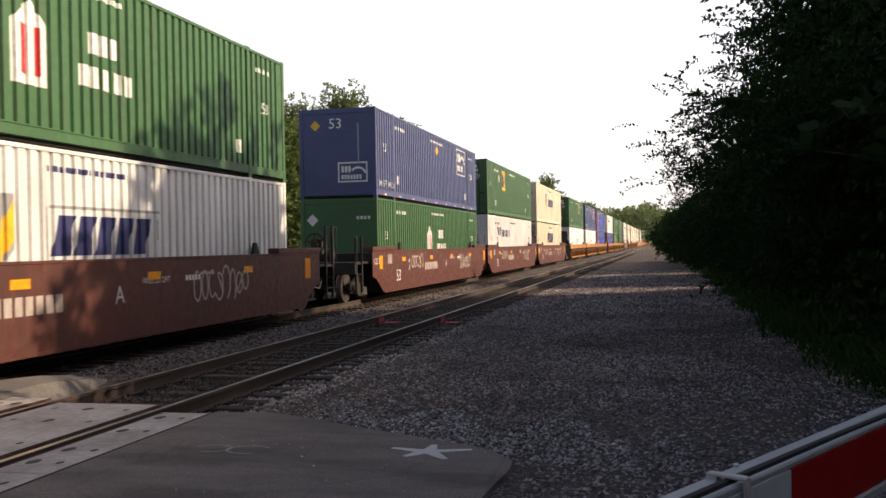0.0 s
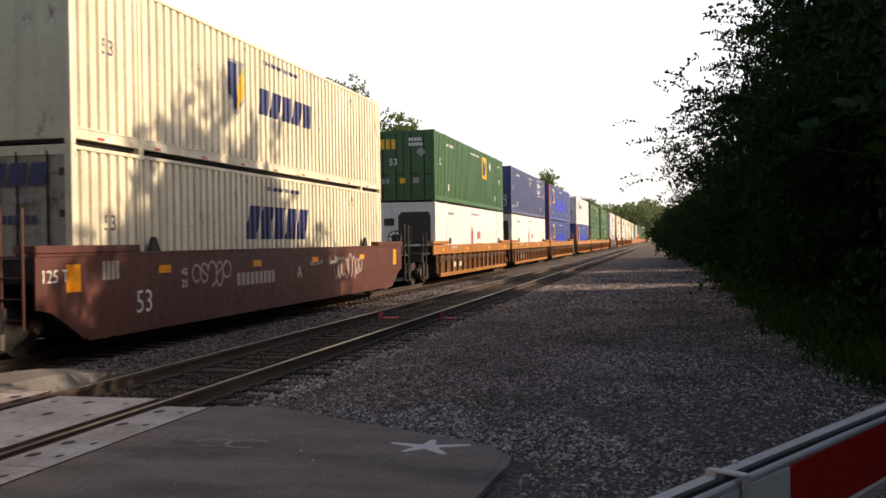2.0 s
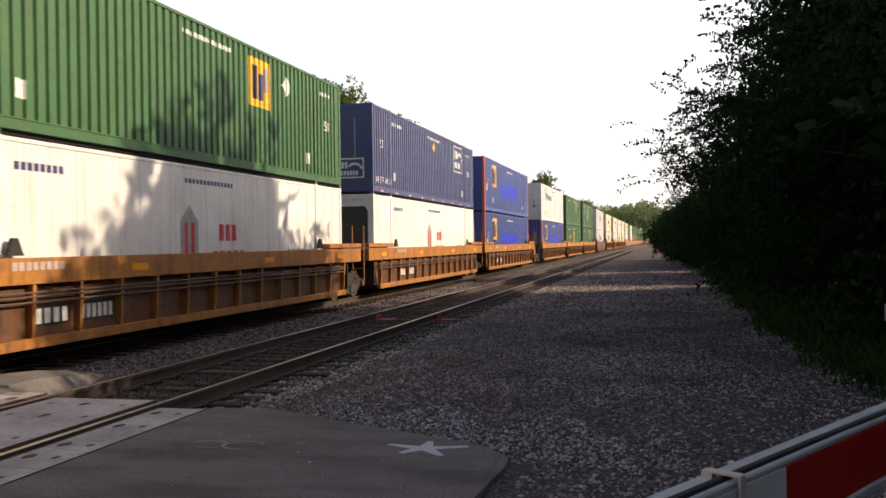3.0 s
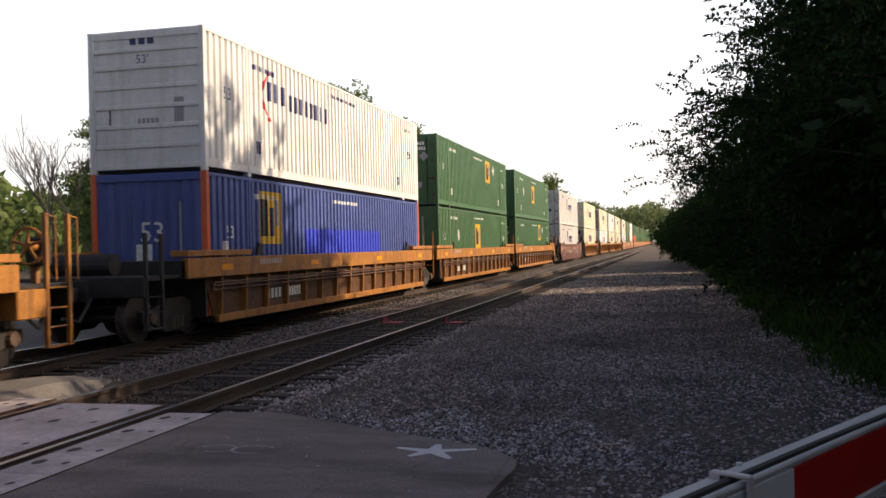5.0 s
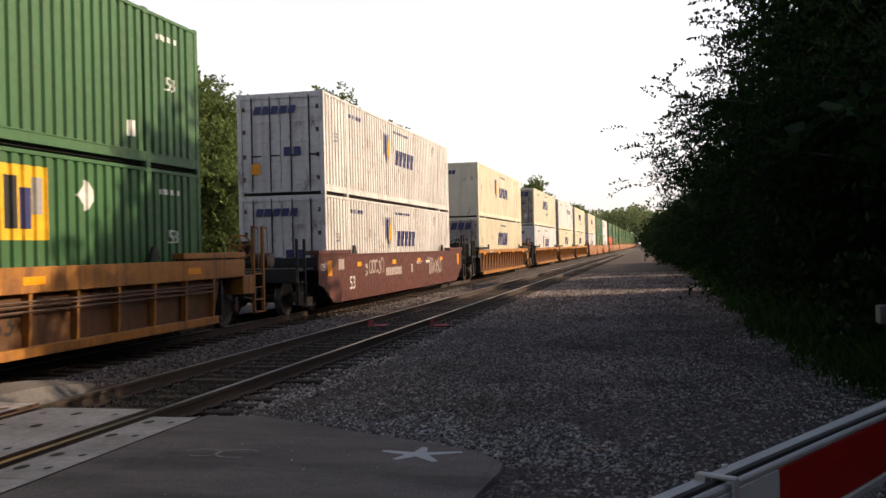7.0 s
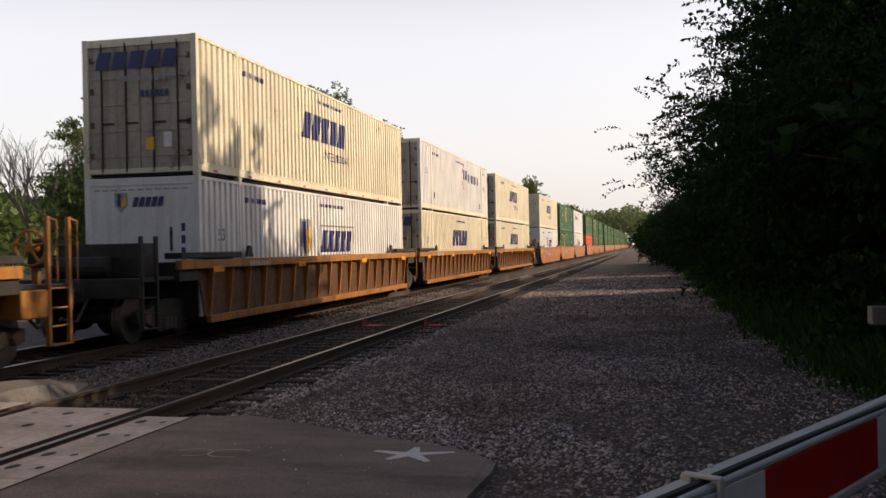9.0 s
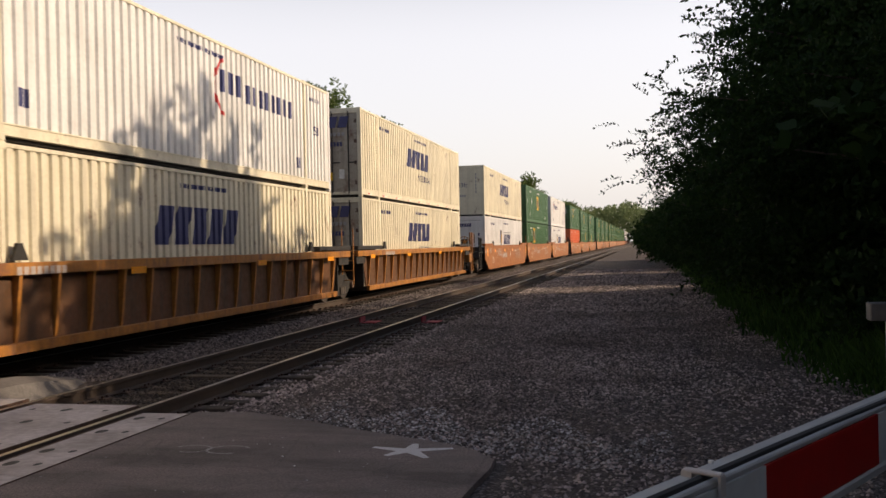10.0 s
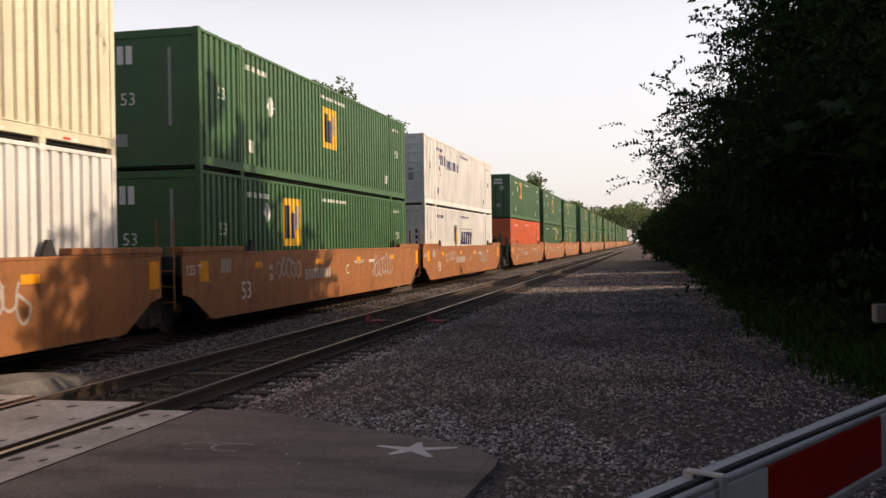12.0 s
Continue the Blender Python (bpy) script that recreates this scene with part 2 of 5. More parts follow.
# ---- mesh helpers ----
class Shape:
    """Collects boxes, prisms, tubes and loose faces for one mesh."""

    def __init__(self):
        self.v, self.f = [], []

    def face(self, pts):
        n = len(self.v)
        self.v += [tuple(p) for p in pts]
        self.f.append(tuple(range(n, n + len(pts))))
        return self

    def box(self, x0, x1, y0, y1, z0, z1, c=0.0):
        """A box, its upright and level edges chamfered by c."""
        if c <= 0:
            n = len(self.v)
            self.v += [(x, y, z) for z in (z0, z1) for y in (y0, y1) for x in (x0, x1)]
            self.f += [tuple(n + i for i in q) for q in ((0, 2, 3, 1), (4, 5, 7, 6), (0, 1, 5, 4), (2, 6, 7, 3), (0, 4, 6, 2), (1, 3, 7, 5))]
            return self
        ring = [(x0 + c, y0), (x1 - c, y0), (x1, y0 + c), (x1, y1 - c), (x1 - c, y1), (x0 + c, y1), (x0, y1 - c), (x0, y0 + c)]
        mid = ((x0 + x1) / 2, (y0 + y1) / 2)
        def inset(p):
            return (p[0] + (c if p[0] < mid[0] else -c), p[1] + (c if p[1] < mid[1] else -c))
        n = len(self.v)
        for z, pts in ((z0, [inset(p) for p in ring]), (z0 + c, ring), (z1 - c, ring), (z1, [inset(p) for p in ring])):
            self.v += [(*p, z) for p in pts]
        for k in range(3):
            for i in range(8):
                j = (i + 1) % 8
                self.f.append((n + k * 8 + i, n + k * 8 + j, n + k * 8 + 8 + j, n + k * 8 + 8 + i))
        self.f += [tuple(n + i for i in range(7, -1, -1)), tuple(n + 24 + i for i in range(8))]
        return self

    def prism(self, pts, axis, a, b):
        """A polygon pushed along an axis; pts are the two other coordinates in order."""
        def put(p, w):
            return {"x": (w, p[0], p[1]), "y": (p[0], w, p[1]), "z": (p[0], p[1], w)}[axis]
        n, k = len(self.v), len(pts)
        self.v += [put(p, a) for p in pts] + [put(p, b) for p in pts]
        self.f += [tuple(range(n + k - 1, n - 1, -1)), tuple(range(n + k, n + 2 * k))]
        self.f += [(n + i, n + (i + 1) % k, n + k + (i + 1) % k, n + k + i) for i in range(k)]
        return self

    def tube(self, a, b, r, r2=None, sides=8):
        a, b = Vector(a), Vector(b)
        r2 = r if r2 is None else r2
        d = (b - a).normalized()
        u = d.cross(Vector((0, 0, 1)) if abs(d.z) < 0.9 else Vector((1, 0, 0))).normalized()
        w = d.cross(u)
        n = len(self.v)
        for p, q in ((a, r), (b, r2)):
            self.v += [tuple(p + (u * math.cos(t) + w * math.sin(t)) * q) for t in (2 * math.pi * i / sides for i in range(sides))]
        self.f += [(n + i, n + (i + 1) % sides, n + sides + (i + 1) % sides, n + sides + i) for i in range(sides)]
        self.f += [tuple(n + i for i in range(sides - 1, -1, -1)), tuple(n + sides + i for i in range(sides))]
        return self

    def mesh(self, name, material, fix=True):
        me = bpy.data.meshes.new(name)
        me.from_pydata(self.v, [], self.f)
        if fix:
            bm = bmesh.new()
            bm.from_mesh(me)
            bmesh.ops.recalc_face_normals(bm, faces=bm.faces)
            bm.to_mesh(me)
            bm.free()
        me.materials.append(material)
        return me


def part(name, shape, material, parent, label="", fix=True):
    ob = new(name, shape if isinstance(shape, bpy.types.Mesh) else shape.mesh(name, material, fix))
    ob.parent = parent
    if label:
        tagged(ob, label)
    return ob


def thing(name, label, category, group="", kind=""):
    return tagged(new(name), label, category, group, kind)


def lone(name, shape, material, label, category="", kind="", fix=True):
    return tagged(new(name, shape.mesh(name, material, fix)), label, category, "", kind)


def quads(name, verts, faces, material):
    """A large mesh from number arrays."""
    me = bpy.data.meshes.new(name)
    me.from_pydata(verts.tolist(), [], faces.tolist())
    me.materials.append(material)
    return me


# ---- ground, road, tracks ----
NEAR_X, FAR_X = -5.936, -10.195
BALLAST = -0.215


def build_ground():
    s = Shape()
    xs = [-3000, -300, -60, -20, -13.2, -12.2, -8.0, -7.2, -4.2, -3.3, 0.0, 2.6, 3.4, 6, 30, 300, 3000]
    zs = [-1.2, -1.2, -1.0, -0.8, -0.55, BALLAST, BALLAST, BALLAST, BALLAST, -0.20, -0.16, -0.14, -0.10, -0.05, 0.1, -0.5, -1.2]
    ys = [-3000, -300, -40, -10, 0, 8.6, 16, 24, 32, 44, 60, 80, 110, 150, 220, 400, 900, 3000]
    n = len(xs)
    for j, y in enumerate(ys):
        for i, x in enumerate(xs):
            lift = 0.13 if -4 < x < 6 and -12 < y < 9 else 0
            wob = 0.03 * noise.noise((x * 0.3, y * 0.21, 3)) if -4 < x < 3 else 0
            s.v.append((x, y, zs[i] + wob + lift))
    s.f = [(j * n + i, j * n + i + 1, (j + 1) * n + i + 1, (j + 1) * n + i) for j in range(len(ys) - 1) for i in range(n - 1)]
    lone("ground", s, GRAVEL, "dark grey gravel ground beside the tracks, reaching the horizon", "gravel", "structure")


def stones(name, count, x0, x1, y0, y1, z, lo, hi, label, power=1.0, keep=None):
    """Loose crushed stone, each an uneven eight-faced lump."""
    rng = np.random.default_rng(len(name) * 7 + count)
    base = np.array([(1, 0, 0), (0.35, 0.9, 0.1), (-0.8, 0.5, 0), (-0.7, -0.65, 0.1), (0.3, -0.95, 0), (0.1, 0.05, 0.75), (-0.3, 0.2, 0.6)])
    tri = np.array([(0, 1, 5), (1, 2, 6), (1, 6, 5), (2, 3, 6), (3, 4, 5), (3, 5, 6), (4, 0, 5)])
    x = rng.uniform(x0, x1, count)
    y = y0 + (y1 - y0) * rng.uniform(0, 1, count) ** power
    if keep is not None:
        ok = keep(x, y)
        x, y = x[ok], y[ok]
    k = len(x)
    size = rng.uniform(lo, hi, k)
    ang = rng.uniform(0, 6.28, k)
    v = base[None] * rng.uniform(0.6, 1.25, (k, 7, 3)) * size[:, None, None]
    tilt = rng.uniform(-0.5, 0.5, k)
    v[:, :, 2] += v[:, :, 0] * tilt[:, None]
    vx = v[:, :, 0] * np.cos(ang)[:, None] - v[:, :, 1] * np.sin(ang)[:, None] + x[:, None]
    vy = v[:, :, 0] * np.sin(ang)[:, None] + v[:, :, 1] * np.cos(ang)[:, None] + y[:, None]
    vz = v[:, :, 2] + (z(x, y) if callable(z) else z)[:, None] if callable(z) else v[:, :, 2] + z
    verts = np.stack([vx, vy, vz], 2).reshape(-1, 3)
    faces = (tri[None] + np.arange(k)[:, None, None] * 7).reshape(-1, 3)
    return tagged(new(name, quads(name, verts, faces, STONE)), label, "ballast", "", "stuff")


ROAD_EDGE = [(-4.50, 8.72), (-3.92, 8.78), (-3.32, 8.49), (-2.74, 8.14), (-2.0, 7.75), (-1.55, 7.52), (-1.33, 7.3), (-1.16, 7.05), (-1.14, 6.75), (-1.17, 6.4), (-1.2, 5.9), (-1.1, 5.2), (-0.6, 3.6), (0.6, 1.2), (2.2, -1.8), (5.0, -7.0), (-12.0, -7.0), (-4.50, -3.0)]


def build_road():
    s = Shape()
    n = len(ROAD_EDGE)
    top = [(x, y, -0.003) for x, y in ROAD_EDGE]
    cx, cy = -2.6, 5.5
    low = [(x + (x - cx) * 0.03, y + (y - cy) * 0.03, -0.26) for x, y in ROAD_EDGE]
    s.v = top + low
    s.f = [tuple(range(n))] + [(i, n + i, n + (i + 1) % n, (i + 1) % n) for i in range(n)]
    road = lone("road", s, ASPHALT, "worn dark grey asphalt road apron meeting the crossing", "road", "structure")
    # asphalt hump between the two tracks
    h = Shape()
    k = 14
    rows = [(-0.95, -0.16), (-0.7, 0.03), (0.0, 0.10), (0.5, 0.05), (0.72, -0.14)]
    for j in range(k + 1):
        y = 3.0 + 9.0 * j / k
        end = max(0.0, (j - k * 0.72) / (k * 0.28))
        for dx, z in rows:
            x = -8.0 + dx * (1 - 0.55 * end ** 2)
            h.v.append((x - 0.12 * end, y, z - 0.26 * end ** 2 + 0.012 * noise.noise((x * 3, y * 2, 0))))
    h.f = [(j * 5 + i, j * 5 + i + 1, j * 5 + 6 + i, j * 5 + 5 + i) for j in range(k) for i in range(4)]
    lone("pavement", h, OLD_ASPHALT, "rounded asphalt infill between the two tracks", "pavement", "structure")
    # white chalky paint marks on the asphalt
    m = thing("survey_mark", "white sprayed star-shaped survey mark on asphalt", "paint mark")
    st = Shape()
    rim = []
    for i in range(10):
        a = radians(20 + 36 * i)
        r = (0.36, 0.10, 0.27, 0.09, 0.34, 0.11, 0.26, 0.09, 0.32, 0.10)[i]
        for da in (-0.13, 0.13) if i % 2 == 0 else (0,):
            rim.append((math.cos(a + da * (0.09 / r + 0.35)) * r, math.sin(a + da * (0.09 / r + 0.35)) * r * 0.95, 0))
    for a, b in zip(rim, rim[1:] + rim[:1]):
        st.face([(0, 0, 0), a, b])
    part("paint", st, chalky("white_road_paint", (0.68, 0.68, 0.70), (0.16, 0.13, 0.125), 0.28, 0.46), m, fix=False)
    m.location = (-1.88, 7.25, 0.001)
    m = thing("survey_loop", "faint white sprayed loop on asphalt", "paint mark")
    st = Shape()
    for cx2, r in ((-0.15, 0.15), (0.17, 0.17)):
        for i in range(20):
            if (i + (3 if r > 0.16 else 11)) % 20 < 5:
                continue
            a, b = 2 * math.pi * i / 20, 2 * math.pi * (i + 1) / 20
            st.face([(cx2 + math.cos(q) * (r + e), math.sin(q) * (r + e) * 0.8, 0) for q, e in ((a, 0), (b, 0), (b, 0.022), (a, 0.022))])
    part("paint", st, chalky("worn_road_paint", (0.48, 0.47, 0.47), (0.16, 0.13, 0.125), 0.34, 0.60), m, fix=False)
    m.location = (-3.55, 7.1, 0.001)


def build_panel(label, x0, x1, y0, y1, holes):
    p = part("crossing_panel", Shape().box(x0, x1, y0, y1, -0.16, 0.0, 0.008), CONCRETE, crossing, label)
    for xa, xb in ((x0 - 0.014, x0), (x1, x1 + 0.014)):
        part("edge_angle", Shape().box(xa, xb, y0, y1, -0.15, 0.002), RUST, p, "rusted steel edge angle")
    for hx, hy, big in holes:
        s = Shape()
        r = 0.085 if big else 0.05
        # Flat black disc paints the shade inside the slot, no hole is cut
        s.face([(hx + math.cos(a) * r * 0.6, hy + math.sin(a) * r, 0.003) for a in (2 * math.pi * i / 10 for i in range(10))])
        part("lifting_recess", s, RUBBER, p, "lifting slot, its dark inside painted as a flat black disc", fix=False)
    return p


crossing = tagged(new("level_crossing"), "grey concrete panels of the road crossing between rusty rails", "level crossing", "", "structure")


def build_crossing():
    for k in range(4):
        y1 = 9.03 - 2.5 * k
        build_panel("grey concrete panel between the rails of the crossing", -6.55, -5.33, y1 - 2.49, y1,
                    [(x, y1 - dy, b) for x, b in ((-6.35, 0), (-5.95, 1), (-5.5, 0)) for dy in (0.35, 1.0, 2.0)])
        y1 = 8.62 - 2.54 * k
        build_panel("grey concrete panel outside the rail at the crossing", -5.03, -4.52, y1 - 2.53, y1,
                    [(x, y1 - dy, b) for x, b in ((-4.9, 1), (-4.66, 0)) for dy in (0.3, 0.95, 1.75, 2.2)])
        y1 = 9.3 - 2.5 * k
        build_panel("grey concrete panel on the outer side of the crossing", -7.36, -6.86, y1 - 2.49, y1,
                    [(x, y1 - dy, b) for x, b in ((-7.2, 0), (-7.0, 1)) for dy in (0.4, 1.4, 2.1)])


def rail_shape(y0, y1, x):
    s, t = Shape(), Shape()
    prof = [(-0.07, -0.172), (0.07, -0.172), (0.07, -0.16), (0.012, -0.14), (0.01, -0.05), (0.036, -0.04), (0.036, -0.008), (0.03, -0.002), (-0.03, -0.002), (-0.036, -0.008), (-0.036, -0.04), (-0.01, -0.05), (-0.012, -0.14), (-0.07, -0.16)]
    s.prism([(x + a, b) for a, b in prof], "y", y0, y1)
    t.box(x - 0.027, x + 0.027, y0, y1, -0.001, 0.002)
    return s, t


def build_track(name, cx, label, tie_end):
    tr = tagged(new(name), label, "railway track", "", "structure")
    for sx in (-0.7525, 0.7525):
        a, b = rail_shape(-60, 420, cx + sx)
        r = part("rail", a, RAIL_SIDE, tr, "rusty steel rail")
        part("rail_head", b, RAIL_TOP, r, "polished running surface")
    rng = random.Random(5)
    kinds = []
    for k in range(5):
        s = Shape()
        s.box(-1.3, 1.3, -0.11, 0.11, -0.36, -0.176, 0.012)
        for i, v in enumerate(s.v):
            s.v[i] = (v[0] + 0.02 * noise.noise((k, v[1] * 9, v[0])), v[1] + 0.008 * noise.noise((v[0] * 4, k, 1)), v[2])
        kinds.append(s.mesh("tie", TIE))
    for i in range(tie_end):
        y = 9.4 + i * 0.5
        o = part("tie", kinds[rng.randrange(5)], TIE, tr)
        o.location, o.rotation_euler = (cx + rng.uniform(-0.06, 0.06), y + rng.uniform(-0.03, 0.03), rng.uniform(-0.012, 0.012)), (0, 0, rng.uniform(-0.02, 0.02))
    plates = Shape()
    for i in range(min(tie_end, 120)):
        y = 9.4 + i * 0.5
        for sx in (-0.7525, 0.7525):
            plates.box(cx + sx - 0.16, cx + sx + 0.16, y - 0.09, y + 0.09, -0.177, -0.165)
            for px, py in ((-0.1, 0.05), (0.1, -0.05), (0.1, 0.05)):
                plates.box(cx + sx + px - 0.014, cx + sx + px + 0.014, y + py - 0.014, y + py + 0.014, -0.165, -0.135)
    tagged(part("tie_plates", plates, RUST, tr, "rusty tie plates and spikes on the ties", fix=False), kind="stuff")
    return tr


build_ground()
build_road()
build_crossing()
track_near = build_track("track_1", NEAR_X, "empty railway track of rusty rails on timber ties", 300)
track_far = build_track("track_2", FAR_X, "railway track of rusty rails carrying the train", 90)
pm = thing("survey_paint", "pink survey paint sprayed across the rails and ties", "paint mark")
for x in (-6.69, -5.18):
    part("paint", Shape().box(x - 0.012 + 0.03, x + 0.016 + 0.03, 21.2, 21.6, -0.15, -0.03), M_PINK, pm)
    part("paint", Shape().box(x + 0.06, x + 0.42, 21.15, 21.7, -0.172, -0.155), M_PINK, pm)


def road_free(x, y):
    # keep stones off the asphalt and panels
    line = np.interp(x, [-4.45, -3.92, -3.32, -2.74, -2.0, -1.33, -1.0, -0.9], [9.0, 8.9, 8.6, 8.25, 7.85, 7.4, 6.9, 3.0])
    ok = np.where(x < -1.0, y > line, y > 3.2 - x * 2.0)
    # worn lanes and dirt patches show fewer stones
    patch = np.sin(x * 1.3 + 0.4 * np.sin(y * 0.7)) + 0.8 * np.sin(y * 0.9 + x * 0.6) + 0.5 * np.sin(x * 4.1 - y * 2.3)
    ok &= np.random.default_rng(6).uniform(0, 1, len(x)) > np.clip((x - 1.3) / 1.7, 0, 0.9)
    return ok & (np.random.default_rng(3).uniform(-0.9, 2.6, len(x)) > patch * 0.9 - 0.3)


def shoulder(x, y):
    return np.interp(x, [-4.2, -3.3, 0, 2.6, 3.4], [BALLAST, -0.195, -0.155, -0.135, -0.095]) - 0.004 + 0.13 * np.clip((16 - y) / 7.4, 0, 1) * np.clip((x + 4.2) / 0.9, 0, 1)


stones("gravel_near", 90000, -4.5, 3.2, 3.5, 24, shoulder, 0.008, 0.027, "coarse grey crushed gravel on the shoulder", 1.1, road_free)
pale = stones("gravel_pale", 9000, -4.3, 0.2, 6.9, 10.6, lambda x, y: shoulder(x, y) + 0.008, 0.008, 0.022, "pale crushed stone spilled beside the asphalt", 1.0, lambda x, y: road_free(x, y) & (y < 9.9 - 0.45 * (x + 4) + 0.5 * np.sin(x * 5)) & (y > 8.2 - 0.5 * (x + 3)))
pale.data.materials[0] = PALE_STONE
stones("gravel_far", 22000, -4.5, 3.0, 24, 60, shoulder, 0.022, 0.05, "coarse grey gravel along the shoulder", 1.3)
bed = stones("ballast_bed", 14000, -8.9, -6.9, 9.5, 60, BALLAST + 0.0, 0.028, 0.055, "grey ballast stones between the tracks", 1.6, lambda x, y: (y > 12) | (x < -8.6) | (y > 9.6) & (x > -7.2))
bed.data.materials[0] = MID_STONE
grit = stones("road_grit", 80, -4.4, -1.3, 5.0, 8.4, lambda x, y: np.full(len(x), -0.004), 0.005, 0.012, "loose stone chips scattered on the asphalt", 1.0, lambda x, y: y < 8.7 - 0.5 * (x + 4.0))
grit.data.materials[0] = PALE_STONE
crib = stones("ballast_crib", 12000, -6.62, -5.25, 9.1, 45, BALLAST + 0.022, 0.02, 0.042, "grey ballast between the timber ties", 1.5)
crib.data.materials[0] = DARK_STONE
stones("ballast_edge", 7000, -5.1, -4.3, 9.0, 45, BALLAST + 0.004, 0.02, 0.044, "grey ballast at the tie ends", 1.5)


# ---- containers ----
CL, CW, CH = 16.154, 2.59, 2.896
PITCH, DEEP = 0.262, 0.048


def corrugation(smooth):
    """Breakpoints along the length: (y, outward offset from the sheet's outer face)."""
    pts = [(0.1, 0.0)]
    if smooth:
        y = 0.1
        while y < CL - 0.5:
            y += 0.61
            pts += [(y - 0.03, 0.0), (y - 0.025, -0.006), (y + 0.025, -0.006), (y + 0.03, 0.0)]
    else:
        y = 0.16
        while y < CL - 0.35:
            pts += [(y, 0.0), (y + 0.022, -DEEP), (y + 0.10, -DEEP), (y + 0.122, 0.0)]
            y += PITCH
    return pts + [(CL - 0.1, 0.0)]


PROFILES = {False: corrugation(False), True: corrugation(True)}


def clip(poly, y, keep_less):
    out = []
    for i, p in enumerate(poly):
        q = poly[(i + 1) % len(poly)]
        a, b = (p[0] <= y, q[0] <= y) if keep_less else (p[0] >= y, q[0] >= y)
        if a:
            out.append(p)
        if a != b:
            t = (y - p[0]) / (q[0] - p[0])
            out.append((y, p[1] + (q[1] - p[1]) * t))
    return out


def drape(polys, profile, face_x, lift=0.004):
    """Marks laid onto a corrugated side so that they follow its folds."""
    s = Shape()
    for poly in polys:
        lo, hi = min(p[0] for p in poly), max(p[0] for p in poly)
        for (ya, da), (yb, db) in zip(profile, profile[1:]):
            if yb <= lo or ya >= hi or yb - ya < 1e-6:
                continue
            c = clip(clip(poly, ya, False), yb, True) if len(poly) > 2 else []
            if len(c) > 2:
                s.face([(face_x + da + (db - da) * (p[0] - ya) / (yb - ya) + lift, p[0], p[1]) for p in c])
    return s


def rect(u, z, w, h, slant=0.0):
    return [(u, z), (u + w, z), (u + w + slant * h, z + h), (u + slant * h, z + h)]


def bars(u, z, n, w, h, gap, slant=0.0):
    return [rect(u + i * (w + gap), z, w, h, slant) for i in range(n)]


def disc(u, z, r, n=16):
    return [(u + math.cos(2 * math.pi * i / n) * r, z + math.sin(2 * math.pi * i / n) * r) for i in range(n)]


def arc(u, z, r, w, a0, a1, n=14):
    out = []
    for i in range(n):
        a, b = radians(a0 + (a1 - a0) * i / n), radians(a0 + (a1 - a0) * (i + 1) / n)
        out.append([(u + math.cos(a) * r, z + math.sin(a) * r), (u + math.cos(b) * r, z + math.sin(b) * r), (u + math.cos(b) * (r - w), z + math.sin(b) * (r - w)), (u + math.cos(a) * (r - w), z + math.sin(a) * (r - w))])
    return out


def letters(text, u, z, h):
    """Triangles of readable writing, lower left corner at (u, z)."""
    cu = bpy.data.curves.new("writing", "FONT")
    cu.body, cu.size, cu.resolution_u = text, h * 1.38, 2
    tmp = bpy.data.objects.new("writing", cu)
    me = bpy.data.meshes.new_from_object(tmp)
    me.calc_loop_triangles()
    pts = [(v.co.x + u, v.co.y + z) for v in me.vertices]
    out = [[pts[i] for i in t.vertices] for t in me.loop_triangles]
    bpy.data.objects.remove(tmp)
    bpy.data.meshes.remove(me)
    bpy.data.curves.remove(cu)
    return out


def word(u, z, w, h, n, slant=0.0, fill=0.72):
    """A row of plain blocks in place of a brand's lettering."""
    step = w / n
    return bars(u, z, n, step * fill, h, step * (1 - fill), slant)


# every mark: (part name, material, polygons)
def m_square(u, z, s, white=False):
    yield "logo_square", (M_WHITE if white else M_YELLOW), [rect(u, z, s, s)]
    yield "logo_block", M_BLACK, [rect(u + 0.1 * s, z + 0.15 * s, 0.26 * s, 0.7 * s)]
    yield "logo_block", M_NAVY, [rect(u + 0.43 * s, z + 0.15 * s, 0.2 * s, 0.55 * s)]
    yield "logo_block", M_GREY, [rect(u + 0.7 * s, z + 0.35 * s, 0.17 * s, 0.5 * s)]


def m_house(u, z, s, bar_mat, ground_mat):
    yield "logo_shield", ground_mat, [[(u, z), (u + s * 0.62, z), (u + s * 0.62, z + s * 0.72), (u + s * 0.31, z + s), (u, z + s * 0.72)]]
    yield "logo_block", bar_mat, [rect(u + s * 0.14, z + s * 0.12, s * 0.11, s * 0.58)]
    yield "logo_block", bar_mat, [rect(u + s * 0.37, z + s * 0.12, s * 0.11, s * 0.58)]


def m_houseword(u, z, h, mat_):
    for poly in word(u + 0.3, z + h * 0.58, 0.85, h * 0.36, 3) + word(u, z, 1.55, h * 0.36, 5):
        yield "logo_block", mat_, [poly]


def m_bold(u, z, w, h, mat_=None, frame_=False):
    """Five heavy slanted blocks of a carrier's name, some with an outline box."""
    if frame_:
        yield "logo_frame", M_GREY, [rect(u - 0.15, z - 0.12, w + 0.4, 0.05), rect(u - 0.05, z + h + 0.1, w + 0.4, 0.05), rect(u - 0.15, z - 0.12, 0.05, h + 0.24), rect(u + w + 0.25, z + h * 0.4, 0.05, h * 0.6)]
    for poly in word(u, z, w, h, 5, 0.25, 0.8):
        yield "logo_block", mat_ or M_NAVY, [poly]


